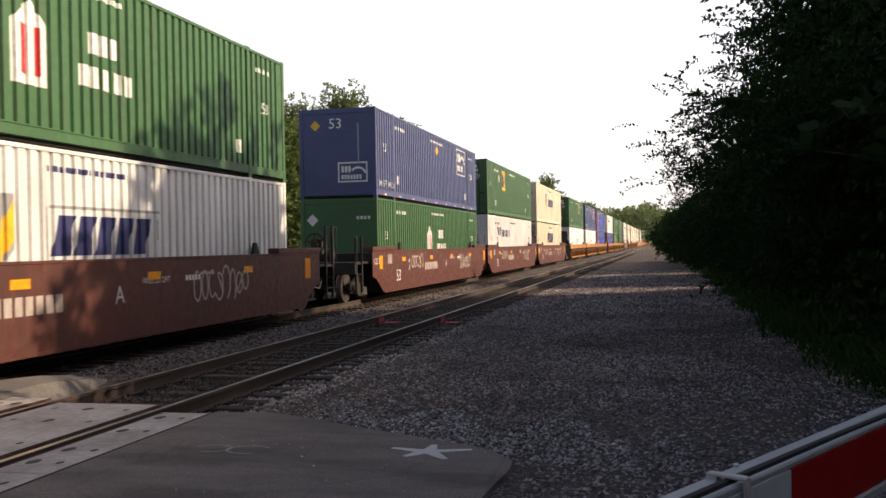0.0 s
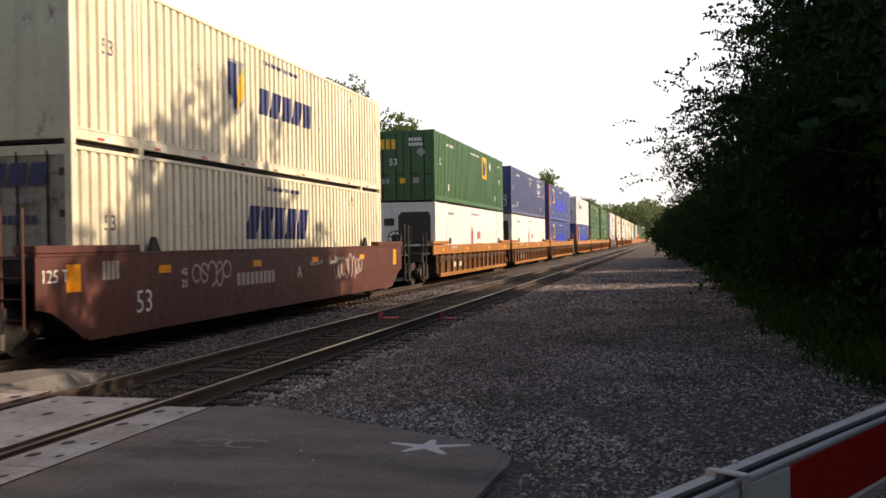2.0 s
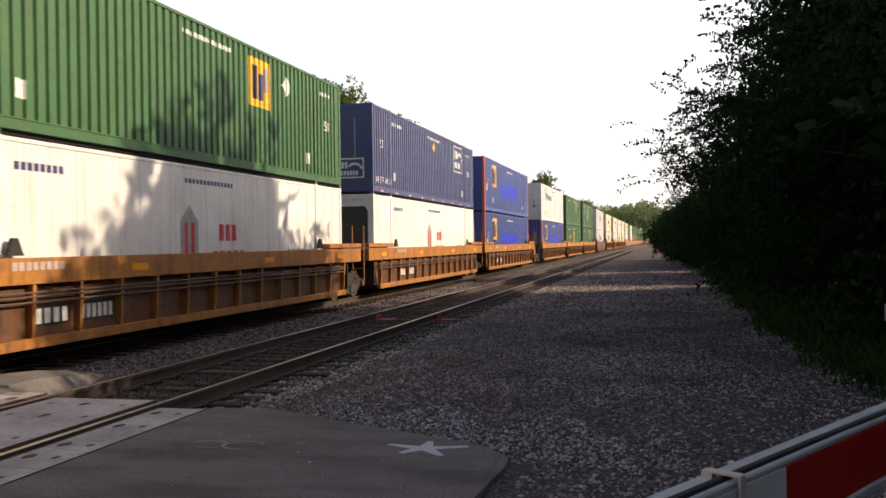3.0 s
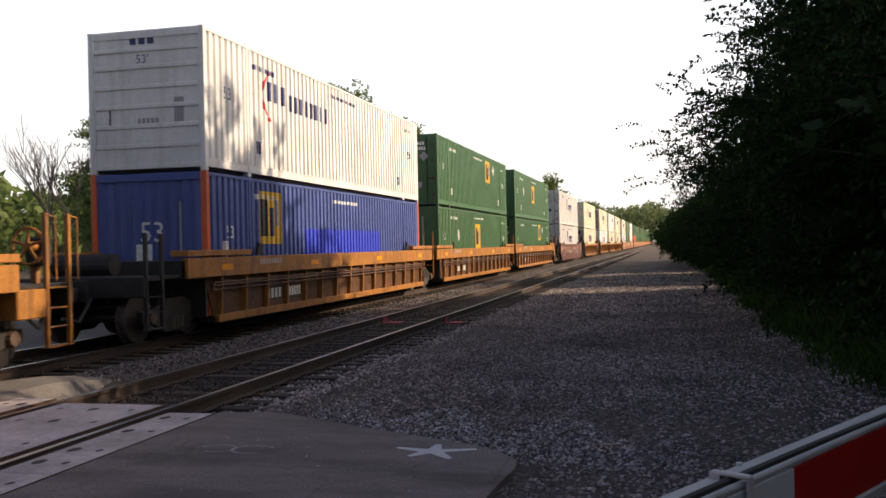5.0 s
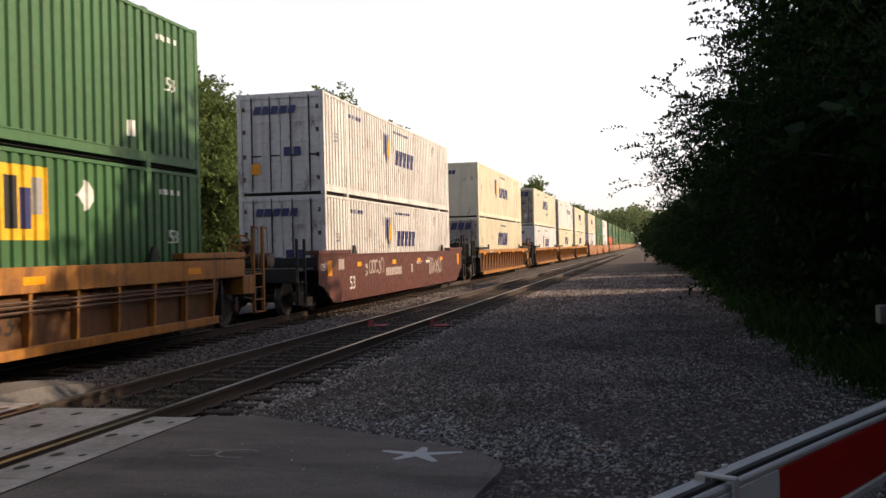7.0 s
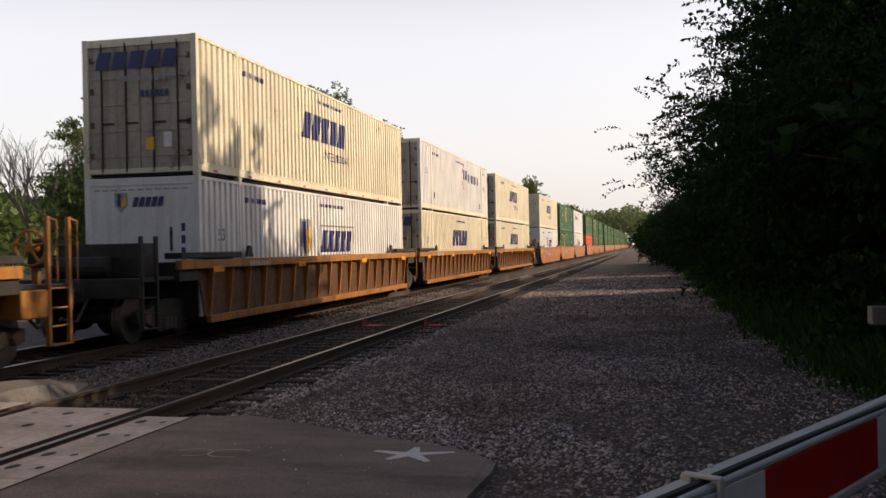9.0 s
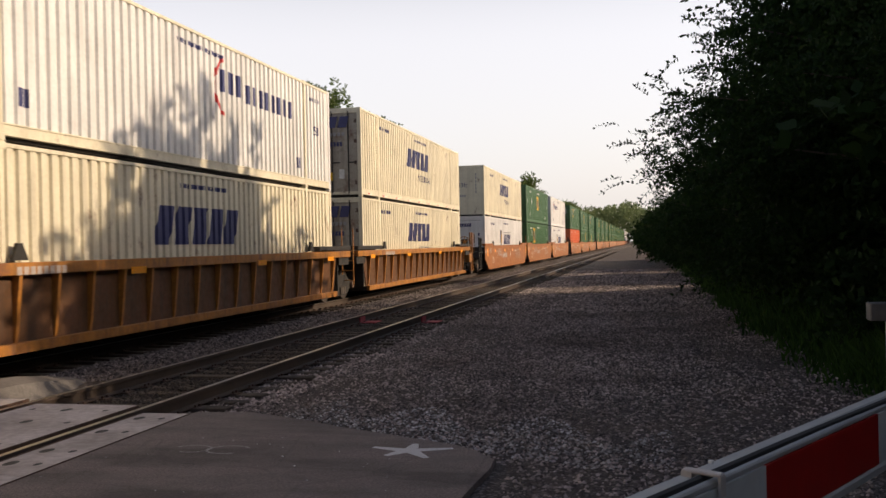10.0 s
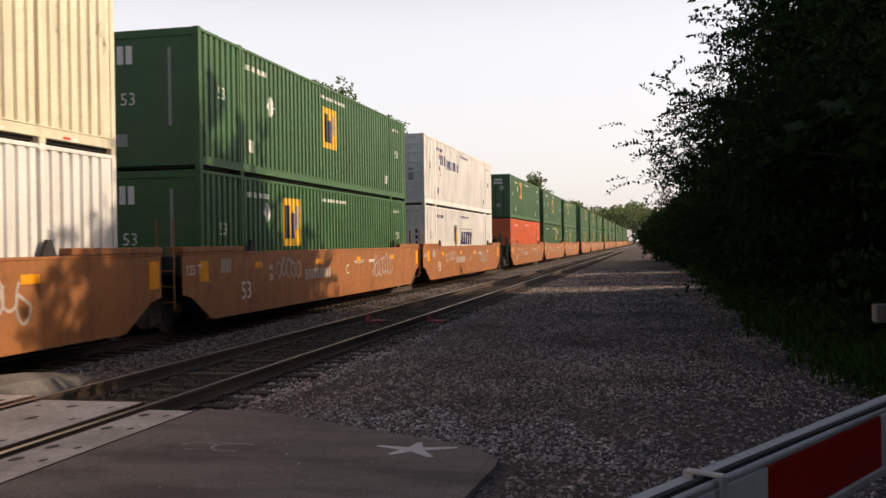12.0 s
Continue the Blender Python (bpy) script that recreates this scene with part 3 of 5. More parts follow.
def m_badge(u, z, s):
    yield "badge_edge", M_GREY, [[(u, z + s), (u, z + s * 0.35), (u + s * 0.35, z), (u + s * 0.7, z + s * 0.35), (u + s * 0.7, z + s)]]
    yield "badge_field", M_NAVY, [[(u + 0.06, z + s * 0.94), (u + 0.06, z + s * 0.4), (u + s * 0.35, z + 0.1), (u + s * 0.35, z + s * 0.94)]]
    yield "badge_flash", M_YELLOW, [[(u + s * 0.36, z + 0.1), (u + s * 0.64, z + s * 0.4), (u + s * 0.64, z + s * 0.94), (u + s * 0.36, z + s * 0.5)]]


def m_arcword(u, z, s, two=False):
    yield "logo_ring", M_RED, arc(u + s * 0.5, z + s * 0.5, s * 0.5, s * 0.06, 110, 250)
    yield "logo_word", M_NAVY, word(u + s * 0.18, z + s * 0.42, s * 0.95, s * 0.36, 3, 0, 0.6) + word(u + s * 1.2, z + s * 0.36, s * 2.2, s * 0.32, 8, 0, 0.55)


def m_boxed(u, z, s):
    yield "logo_box", M_WHITE, [rect(u, z, s, 0.05), rect(u, z + s * 0.6, s, 0.05), rect(u, z, 0.05, s * 0.6), rect(u + s - 0.05, z, 0.05, s * 0.6)] + word(u + s * 0.12, z + s * 0.1, s * 0.7, s * 0.14, 7) + word(u + s * 0.12, z + s * 0.32, s * 0.35, s * 0.2, 3) + arc(u + s * 0.68, z + s * 0.2, s * 0.3, s * 0.07, 20, 140)


def m_diamond(u, z, r, mat_=None):
    yield "placard", mat_ or M_WHITE, [[(u - r, z), (u, z - r), (u + r, z), (u, z + r)]]


def m_size(u, z, mat_, text="53"):
    yield "size_number", mat_, letters(text, u, z, 0.27)


def m_bars(u, z, w, h, n, mat_):
    yield "lettering", mat_, word(u, z, w, h, n)


def m_text(u, z, h, text, mat_):
    yield "lettering", mat_, letters(text, u, z, h)


def usual(mat_):
    """Stencils that most containers carry: number rows, size number, warning line."""
    out = [m_bars(2.35, 2.42, 1.15, 0.12, 8, mat_), m_bars(7.2, 2.52, 2.1, 0.09, 14, mat_), m_size(0.85, 1.55, mat_), m_bars(2.4, 0.55, 0.28, 0.28, 2, mat_),
           m_bars(13.55, 0.5, 0.28, 0.28, 2, mat_), m_bars(14.6, 2.42, 0.75, 0.10, 6, mat_), m_size(14.9, 1.5, mat_)]
    return [list(g) for g in out]


def build_container(label, body, marks=(), end="front", end_marks=(), smooth=False, rail=None, trim=None, tape=False, roof=None, distant=False, door_mat=None):
    """A 53-foot box: origin at the middle of its near lower edge; length along +y, its doors or front wall at y = 0."""
    c = thing("shipping_container", label, "container", "stacked containers of the train")
    hw = CW / 2
    rail, trim = rail or body, trim or body
    prof = PROFILES[smooth]
    for sx in (1, -1):
        s = Shape()
        fx = hw - 0.012
        n = len(s.v)
        for y, dd in prof:
            s.v += [(sx * (fx + dd), y, 0.26), (sx * (fx + dd), y, CH - 0.07)]
        for i in range(len(prof) - 1):
            q = (n + 2 * i, n + 2 * i + 2, n + 2 * i + 3, n + 2 * i + 1)
            s.f.append(q if sx > 0 else q[::-1])
        part("side_wall", s, body, c, fix=False)
        xa, xb = sorted((sx * hw, sx * (hw - 0.1)))
        fa, fb = sorted((sx * (hw + 0.014), sx * (hw - 0.02)))
        sill = Shape().box(xa, xb, 0.02, CL - 0.02, 0.085, 0.27, 0.006)
        sill.box(fa, fb, 0.14, CL - 0.14, 0.085, 0.105).box(fa, fb, 0.14, CL - 0.14, 0.245, 0.268)
        part("bottom_rail", sill, rail, c)
        xa, xb = sorted((sx * (hw + 0.004), sx * (hw - 0.08)))
        part("top_rail", Shape().box(xa, xb, 0.02, CL - 0.02, CH - 0.085, CH - 0.02, 0.006), rail, c)
        for y, m, w in ((0, trim, 0.13), (1.93, rail, 0.1), (CL - 2.03, rail, 0.1), (CL - 0.13, trim, 0.13)):
            a, b = (hw - 0.12, hw + 0.008) if sx > 0 else (-hw - 0.008, -hw + 0.12)
            part("corner_post", Shape().box(a, b, y, y + w, 0.0, CH, 0.008), m, c)
        for y in (1.9, CL - 2.06):
            for z in (0.0, CH - 0.12) if sx > 0 and not distant else ():
                a, b = (hw - 0.16, hw + 0.014) if sx > 0 else (-hw - 0.014, -hw + 0.16)
                part("corner_casting", Shape().box(a, b, y, y + 0.17, z, z + 0.125, 0.012), rail, c)
    part("roof", Shape().box(-hw + 0.03, hw - 0.03, 0.05, CL - 0.05, CH - 0.06, CH - 0.02), roof or body, c)
    part("floor_pan", Shape().box(-hw + 0.09, hw - 0.09, 0.09, CL - 0.09, 0.03, 0.16), BLACKISH, c)
    part("rear_wall", Shape().box(-hw + 0.1, hw - 0.1, CL - 0.07, CL - 0.02, 0.1, CH - 0.05), body, c)
    if end == "door":
        for x0, x1 in ((-hw + 0.13, -0.01), (0.01, hw - 0.13)):
            dr = part("door", Shape().box(x0, x1, 0.035, 0.075, 0.17, CH - 0.16, 0.008), door_mat or body, c)
            for z in (0.42, 0.95, 1.5, 2.05, 2.45):
                part("door_rib", Shape().box(x0 + 0.06, x1 - 0.06, 0.012, 0.036, z, z + 0.06), door_mat or rail, dr)
            for x in (x0 + 0.3, x1 - 0.3):
                part("lock_rod", Shape().tube((x, 0.012, 0.1), (x, 0.012, CH - 0.1), 0.02), BLACKISH, dr)
                part("lock_handle", Shape().box(x - 0.02, x + 0.28, -0.005, 0.012, 1.1, 1.14), BLACKISH, dr)
            hx = x0 + 0.02 if x0 < 0 else x1 - 0.1
            for z in (0.4, 1.05, 1.75, 2.4):
                part("hinge", Shape().box(hx, hx + 0.08, 0.012, 0.04, z, z + 0.12), RUST, dr)
    else:
        s = Shape()
        pts = []
        x = -hw + 0.12
        while x < hw - 0.3:
            pts += [(x, 0.03), (x + 0.1, 0.03), (x + 0.14, 0.06), (x + 0.24, 0.06)] if end == "ribbed" else [(x, 0.03)]
            x += 0.28
        pts.append((hw - 0.12, 0.03))
        for x, y in pts:
            s.v += [(x, y, 0.17), (x, y, CH - 0.16)]
        s.f = [(2 * i, 2 * i + 2, 2 * i + 3, 2 * i + 1) for i in range(len(pts) - 1)]
        part("front_wall", s, body, c)
        if end == "louvre":
            for z in (0.5, 0.9, 1.3, 1.7, 2.1, 2.45):
                part("wall_rib", Shape().box(-hw + 0.13, hw - 0.13, 0.0, 0.03, z, z + 0.09, 0.01), body, c)
    part("end_sill", Shape().box(-hw + 0.12, hw - 0.12, 0.004, 0.12, 0.08, 0.18, 0.006), rail, c)
    part("end_header", Shape().box(-hw + 0.12, hw - 0.12, 0.004, 0.12, CH - 0.17, CH - 0.01, 0.006), rail, c)
    for group in marks:
        for layer, (name, mm, polys) in enumerate(group):
            o = part(name, drape(polys, prof, hw - 0.012, 0.004 + 0.0025 * min(layer, 2)), mm, c, fix=False)
            if name in ("lettering", "size_number"):
                tagged(o, kind="stuff")
    ey = -0.012 if end == "door" else 0.024
    for group in end_marks:
        for layer, (name, mm, polys) in enumerate(group):
            s = Shape()
            for p in polys:
                s.face([(q[0], ey - 0.003 * layer, q[1]) for q in p])
            o = part(name, s, mm, c, fix=False)
            if name in ("lettering", "size_number"):
                tagged(o, kind="stuff")
    if tape:
        for i in range(9):
            y = 0.7 + i * 1.75
            part("reflective_tape", Shape().box(hw + 0.001, hw + 0.004, y, y + 0.2, 0.1, 0.15), M_RED, c, "red reflective tape")
            part("reflective_tape", Shape().box(hw + 0.001, hw + 0.004, y + 0.2, y + 0.4, 0.1, 0.15), M_WHITE, c, "white reflective tape")
    return c


# ---- well cars ----
def bogie(car, y, tag="truck"):
    """A two-axle truck: side frames, wheels, axles, springs."""
    t = part(tag, Shape().box(-0.95, 0.95, y - 0.2, y + 0.2, 0.32, 0.62, 0.03), BLACKISH, car, "grimy cast-steel truck")
    for sx in (-1, 1):
        f = [(y - 1.15, 0.38), (y - 1.15, 0.58), (y - 0.75, 0.62), (y - 0.35, 0.78), (y + 0.35, 0.78), (y + 0.75, 0.62), (y + 1.15, 0.58), (y + 1.15, 0.38), (y + 0.8, 0.36), (y + 0.35, 0.16), (y - 0.35, 0.16), (y - 0.8, 0.36)]
        part("side_frame", Shape().prism(f, "x", sx * 1.0 - 0.06, sx * 1.0 + 0.06), BLACKISH, t)
        for dy in (-0.16, 0.0, 0.16):
            part("spring", Shape().tube((sx * 1.07, y + dy, 0.2), (sx * 1.07, y + dy, 0.42), 0.06), STEEL, t)
        for dy in (-0.89, 0.89):
            w = Shape().tube((sx * 0.69, y + dy, 0.46), (sx * 0.82, y + dy, 0.46), 0.455, 0.455, 24)
            w.tube((sx * 0.66, y + dy, 0.46), (sx * 0.69, y + dy, 0.46), 0.485, 0.485, 24)
            part("wheel", w, STEEL, t)
            part("bearing_cap", Shape().tube((sx * 1.02, y + dy, 0.46), (sx * 1.14, y + dy, 0.46), 0.13, 0.11, 12), RUST, t)
    for dy in (-0.89, 0.89):
        part("axle", Shape().tube((-0.8, y + dy, 0.46), (0.8, y + dy, 0.46), 0.08), BLACKISH, t)


def build_well(label, style, body, marks=(), near_end="joint", far_end="joint", ladder=True):
    """One unit of a stack car: well between y = -1.1 and 17.25, containers at y = 0 to 16.15."""
    w = thing("well_car", label, "railway car", "well cars of the train")
    ext = 0.0 if far_end != "coupler" else (0.6 if style == "smooth" else 0.45)
    y0, y1, hx = -1.12, CL + 1.12 + ext, 1.475
    top, low = 1.14, -0.14   # relative to the container floor, which is the origin
    for sx in (1, -1):
        a, b = sorted((sx * (hx - 0.03), sx * hx))
        if style == "smooth":
            prof = [(y0, top), (y1, top), (y1, top - 0.75), (y1 - 0.35, top - 0.82), (y1 - 1.15, low), (y0 + 1.15, low), (y0 + 0.35, top - 0.82), (y0, top - 0.75)]
            part("side_sill", Shape().prism(prof, "x", a, b), body, w)
            part("top_chord", Shape().box(*sorted((sx * (hx - 0.14), sx * (hx + 0.012))), y0, y1, top, top + 0.05, 0.006), body, w)
            part("bottom_flange", Shape().box(*sorted((sx * (hx - 0.14), sx * (hx + 0.015))), y0 + 1.2, y1 - 1.2, low - 0.03, low + 0.02), body, w)
        else:
            deep = 0.36 if style == "banded" else 0.16
            part("top_chord", Shape().box(*sorted((sx * (hx - 0.13), sx * (hx + 0.02))), y0, y1, top - deep, top + 0.02, 0.008), body, w)
            prof = [(y0 + 0.9, top - deep), (y1 - 0.9, top - deep), (y1 - 1.25, low), (y0 + 1.25, low)]
            part("side_sheet", Shape().prism(prof, "x", *sorted((sx * (hx - 0.145), sx * (hx - 0.125)))), RUSTY_SHADED, w, "rust-stained side sheet, also darkened for shade")
            part("bottom_flange", Shape().box(*sorted((sx * (hx - 0.13), sx * (hx + 0.0))), y0 + 1.22, y1 - 1.22, low, low + 0.15, 0.008), body, w)
            n = 15 if style == "banded" else 18
            for i in range(n):
                y = y0 + 1.4 + (y1 - y0 - 2.8) * i / (n - 1)
                rb = [(sx * (hx - 0.135), top - deep), (sx * (hx - 0.0), top - deep), (sx * (hx - (0.02 if style == "banded" else 0.08)), low + 0.3), (sx * (hx - (0.04 if style == "banded" else 0.11)), low + 0.13), (sx * (hx - 0.135), low + 0.13)]
                part("rib", Shape().prism(rb, "y", y - 0.035, y + 0.035), body, w)
            if style == "banded" and sx > 0:
                for z in (0.66, 0.6, 0.52):
                    part("brake_pipe", Shape().tube((hx - 0.01, y0 + 1.0, z), (hx - 0.01, y1 - 1.4, z), 0.018), RUST, w)
                for yy in (9.9, 1.5):
                    o = part("size_number", drape(letters("53", yy, 0.2, 0.36), [(y0, 0.0), (y1, 0.0)], hx - 0.125, 0.005), M_BLACK, w, "black stencilled 53", fix=False)
                    tagged(o, kind="stuff")
                for ya, yb, n in ((2.62, 3.50, 4), (3.70, 4.66, 6)):
                    plate = part("number_panel", Shape().box(hx - 0.126, hx - 0.120, ya, yb, 0.15, 0.45), M_BLACK, w, "black stencil panel with white bars")
                    step = (yb - ya - 0.06) / n
                    for k in range(n):
                        part("bar", Shape().box(hx - 0.121, hx - 0.116, ya + 0.05 + k * step, ya + 0.05 + k * step + step * 0.62, 0.19, 0.41), M_WHITE, plate)
        for ya, yb in ((y0 - 0.02, y0 + 2.7), (y1 - 2.7, y1 + 0.02)):
            part("end_cap", Shape().box(*sorted((sx * (hx - 0.35), sx * (hx + 0.03))), ya, yb, top + 0.05, top + 0.17, 0.012), BLACKISH if style == "ribbed" else body, w)
        for y in (2.0, CL - 2.2):
            part("guide", Shape().prism([(y, top + 0.05), (y + 0.35, top + 0.05), (y + 0.22, top + 0.3), (y + 0.12, top + 0.3)], "x", *sorted((sx * (hx - 0.1), sx * (hx - 0.04)))), BLACKISH, w)
    part("well_floor", Shape().box(-hx + 0.1, hx - 0.1, 0.1, CL - 0.1, low, -0.01), BLACKISH, w)
    for y in (y0, y1 - 0.9):
        part("end_platform", Shape().box(-hx + 0.04, hx - 0.04, y, y + 0.9, 0.75, top - 0.02, 0.01), BLACKISH, w)
        part("end_bulkhead", Shape().box(-hx + 0.1, hx - 0.1, (y + 0.86 if y < 0 else y), (y + 0.92 if y < 0 else y + 0.06), 0.0, 0.8), BLACKISH, w)
    t_near = y0 - 0.4 if near_end == "joint" else y0 + 0.25
    lift = -0.36
    def truck(y):
        before = set(w.children)
        bogie(w, y)
        for o in w.children:
            if o not in before:
                o.location.z = lift
    truck(t_near)
    if far_end == "coupler":
        truck(y1 - 0.55)
    for kind, ya, sg in ((near_end, y0, -1), (far_end, y1, 1)):
        if kind == "coupler":
            def span(d0, d1):
                return sorted((ya + sg * d0, ya + sg * d1))
            iron = body if sg > 0 and style != "smooth" else BLACKISH
            part("draft_sill", Shape().box(-0.3, 0.3, *span(0, 1.4), 0.42, 0.82, 0.02), BLACKISH, w)
            part("coupler", Shape().box(-0.14, 0.14, *span(1.3, 2.12), 0.42, 0.7, 0.04), STEEL, w, "rusty knuckle coupler")
            part("end_deck", Shape().box(-1.35, 1.35, *span(0.05, 1.35), 0.80, 0.86, 0.01), BLACKISH, w)
            part("end_beam", Shape().box(-1.38, 1.38, *span(1.22, 1.36), 0.5, 0.86, 0.015), BLACKISH, w)
            high = 1.9 if sg > 0 else 1.62
            lad = part("ladder", Shape().box(1.30, 1.42, *span(0.7, 1.3), -0.08, -0.05, 0.006), iron, w)
            for d in (0.74, 1.26):
                part("ladder_rail", Shape().box(1.33, 1.40, *span(d - 0.035, d + 0.035), -0.05, high, 0.008), iron, lad)
                part("hand_hold", Shape().tube((1.40, ya + sg * d, high - 0.03), (1.44, ya + sg * (d + 0.13), high - 0.06), 0.012, None, 6).tube((1.44, ya + sg * (d + 0.13), high - 0.06), (1.44, ya + sg * (d + 0.13), 0.9), 0.012, None, 6), iron, lad)
            for z in (0.22, 0.5, 0.8):
                part("rung", Shape().tube((1.36, ya + sg * 0.74, z), (1.36, ya + sg * 1.26, z), 0.016, None, 6), iron, lad)
            part("air_hose", Shape().tube((0.35, ya + sg * 1.35, 0.5), (0.4, ya + sg * 1.8, 0.12), 0.03).tube((0.4, ya + sg * 1.8, 0.12), (0.3, ya + sg * 2.1, 0.2), 0.03), RUBBER, w)
            if sg > 0:
                hub = (1.05, ya + 0.72, 1.42)
                bw = part("brake_wheel", Shape().tube(hub, (hub[0], hub[1] + 0.2, hub[2]), 0.06, 0.07, 12), iron, w)
                ring = Shape()
                for k in range(20):
                    p, q = ((hub[0] + 0.27 * math.cos(g), hub[1] + 0.05, hub[2] + 0.27 * math.sin(g)) for g in (math.pi * k / 10, math.pi * (k + 1) / 10))
                    ring.tube(p, q, 0.022, None, 6)
                for k in range(5):
                    g = 0.3 + 2 * math.pi * k / 5
                    part("spoke", Shape().tube((hub[0], hub[1] + 0.03, hub[2]), (hub[0] + 0.26 * math.cos(g), hub[1] + 0.05, hub[2] + 0.26 * math.sin(g)), 0.03, 0.02, 6), iron, bw)
                part("rim", ring, iron, bw)
                part("brake_housing", Shape().box(0.86, 1.2, *span(0.92, 1.12), 1.12, 1.56, 0.03), BLACKISH, w)
                part("brake_post", Shape().box(0.9, 1.0, *span(1.0, 1.1), 0.86, 1.12), iron, w)
                if style != "smooth":
                    part("corner_box", Shape().box(1.02, 1.46, *span(0.0, 0.62), 0.38, 0.8, 0.02), body, w)
            else:
                if style == "ribbed":
                    part("equipment_box", Shape().box(-0.7, 1.1, *span(0.3, 0.75), 0.86, 1.5, 0.02), BLACKISH, w)
                part("reservoir", Shape().tube((-0.7, ya - 0.85, 1.08), (0.5, ya - 0.85, 1.08), 0.2, None, 14), BLACKISH, w)
        elif sg < 0:
            part("joint_bar", Shape().box(-0.25, 0.25, ya - 0.9, ya, 0.35, 0.75, 0.03), BLACKISH, w)
            if ladder:
                for x in (1.0, 1.36):
                    part("ladder_rail", Shape().tube((x, ya - 0.12, 0.1), (x, ya - 0.12, 1.85), 0.02), body, w)
                for z in (0.25, 0.55, 0.85, 1.15):
                    part("rung", Shape().tube((1.0, ya - 0.12, z), (1.36, ya - 0.12, z), 0.014), body, w)
    flat = [(y0 + 0.01, 0.0), (y1, 0.0)]
    off = hx + (0.001 if style == "smooth" else (0.021 if style == "banded" else 0.021))
    for group in marks:
        for name, mm, polys in group:
            for one in ([[p] for p in polys] if name == "reflector" else [polys]):
                o = part(name, drape(one, flat, off, 0.005), mm, w, fix=False)
                if name in ("lettering", "graffiti"):
                    tagged(o, kind="stuff")
    return w


def scrawl(u, z, w, h, seed):
    """A looping hand-sprayed line that cannot be read."""
    r = random.Random(seed)
    pts, k = [], max(4, int(w / 0.3))
    for j in range(k):
        cx, cz, rx, rz = u + w * (j + 0.5) / k, z + h * r.uniform(0.4, 0.6), w / k * r.uniform(0.38, 0.6), h * r.uniform(0.3, 0.5)
        start, turn = r.uniform(0, 6.28), r.choice((-1, 1)) * r.uniform(3.6, 6.4)
        pts += [(cx + rx * math.cos(start + turn * i / 9), cz + rz * math.sin(start + turn * i / 9)) for i in range(10)]
    out = []
    for (a, b), (c, e) in zip(pts, pts[1:]):
        l = math.hypot(c - a, e - b) or 1
        nx, ny = -(e - b) / l * 0.024, (c - a) / l * 0.024
        out.append([(a + nx, b + ny), (a - nx, b - ny), (c - nx, e - ny), (c + nx, e + ny)])
    yield "graffiti", M_GRAFF, out


def smooth_marks(letter, seed, graff=True):
    out = [m_bars(5.3, 0.42, 2.0, 0.27, 9, M_GRAFF), m_text(8.6, 0.45, 0.3, letter, M_WHITE), m_text(1.45, 0.15, 0.4, "53", M_WHITE), m_bars(0.5, 0.75, 0.5, 0.3, 4, M_GRAFF), m_text(9.4, 0.74, 0.11, "WELL LD LMT", M_WHITE), m_bars(10.9, 0.74, 0.6, 0.1, 5, M_WHITE), m_text(3.0, 0.72, 0.16, "40", M_WHITE), m_text(3.0, 0.5, 0.16, "20", M_WHITE)]
    out.append([("reflector", M_ORANGE, [rect(y, 0.8, 0.42, 0.14) for y in (2.2, 6.1, 9.6, 13.4)] + [rect(-0.42, 0.6, 0.35, 0.42), rect(CL + 0.7, 0.55, 0.35, 0.5)])])
    out.append(m_text(-1.02, 0.76, 0.2, "125 T", M_WHITE))
    if graff:
        out += [scrawl(3.4, 0.5, 1.6, 0.5, seed), scrawl(11.2, 0.25, 2.4, 0.7, seed + 1)]
    return out


def ribbed_marks(n1, seed):
    return [[("reflector", M_ORANGE, [rect(y, 0.9, 0.5, 0.12) for y in (0.2, 5.0, 10.4, 15.2)])], m_bars(2.0, 0.98, 1.2, 0.12, 8, M_GRAFF)]


# ---- the train ----
SPEED, START, TRAIN_Z = 27.07, 4.91, 0.36
JOIN, COUPLED = 19.2, 23.5


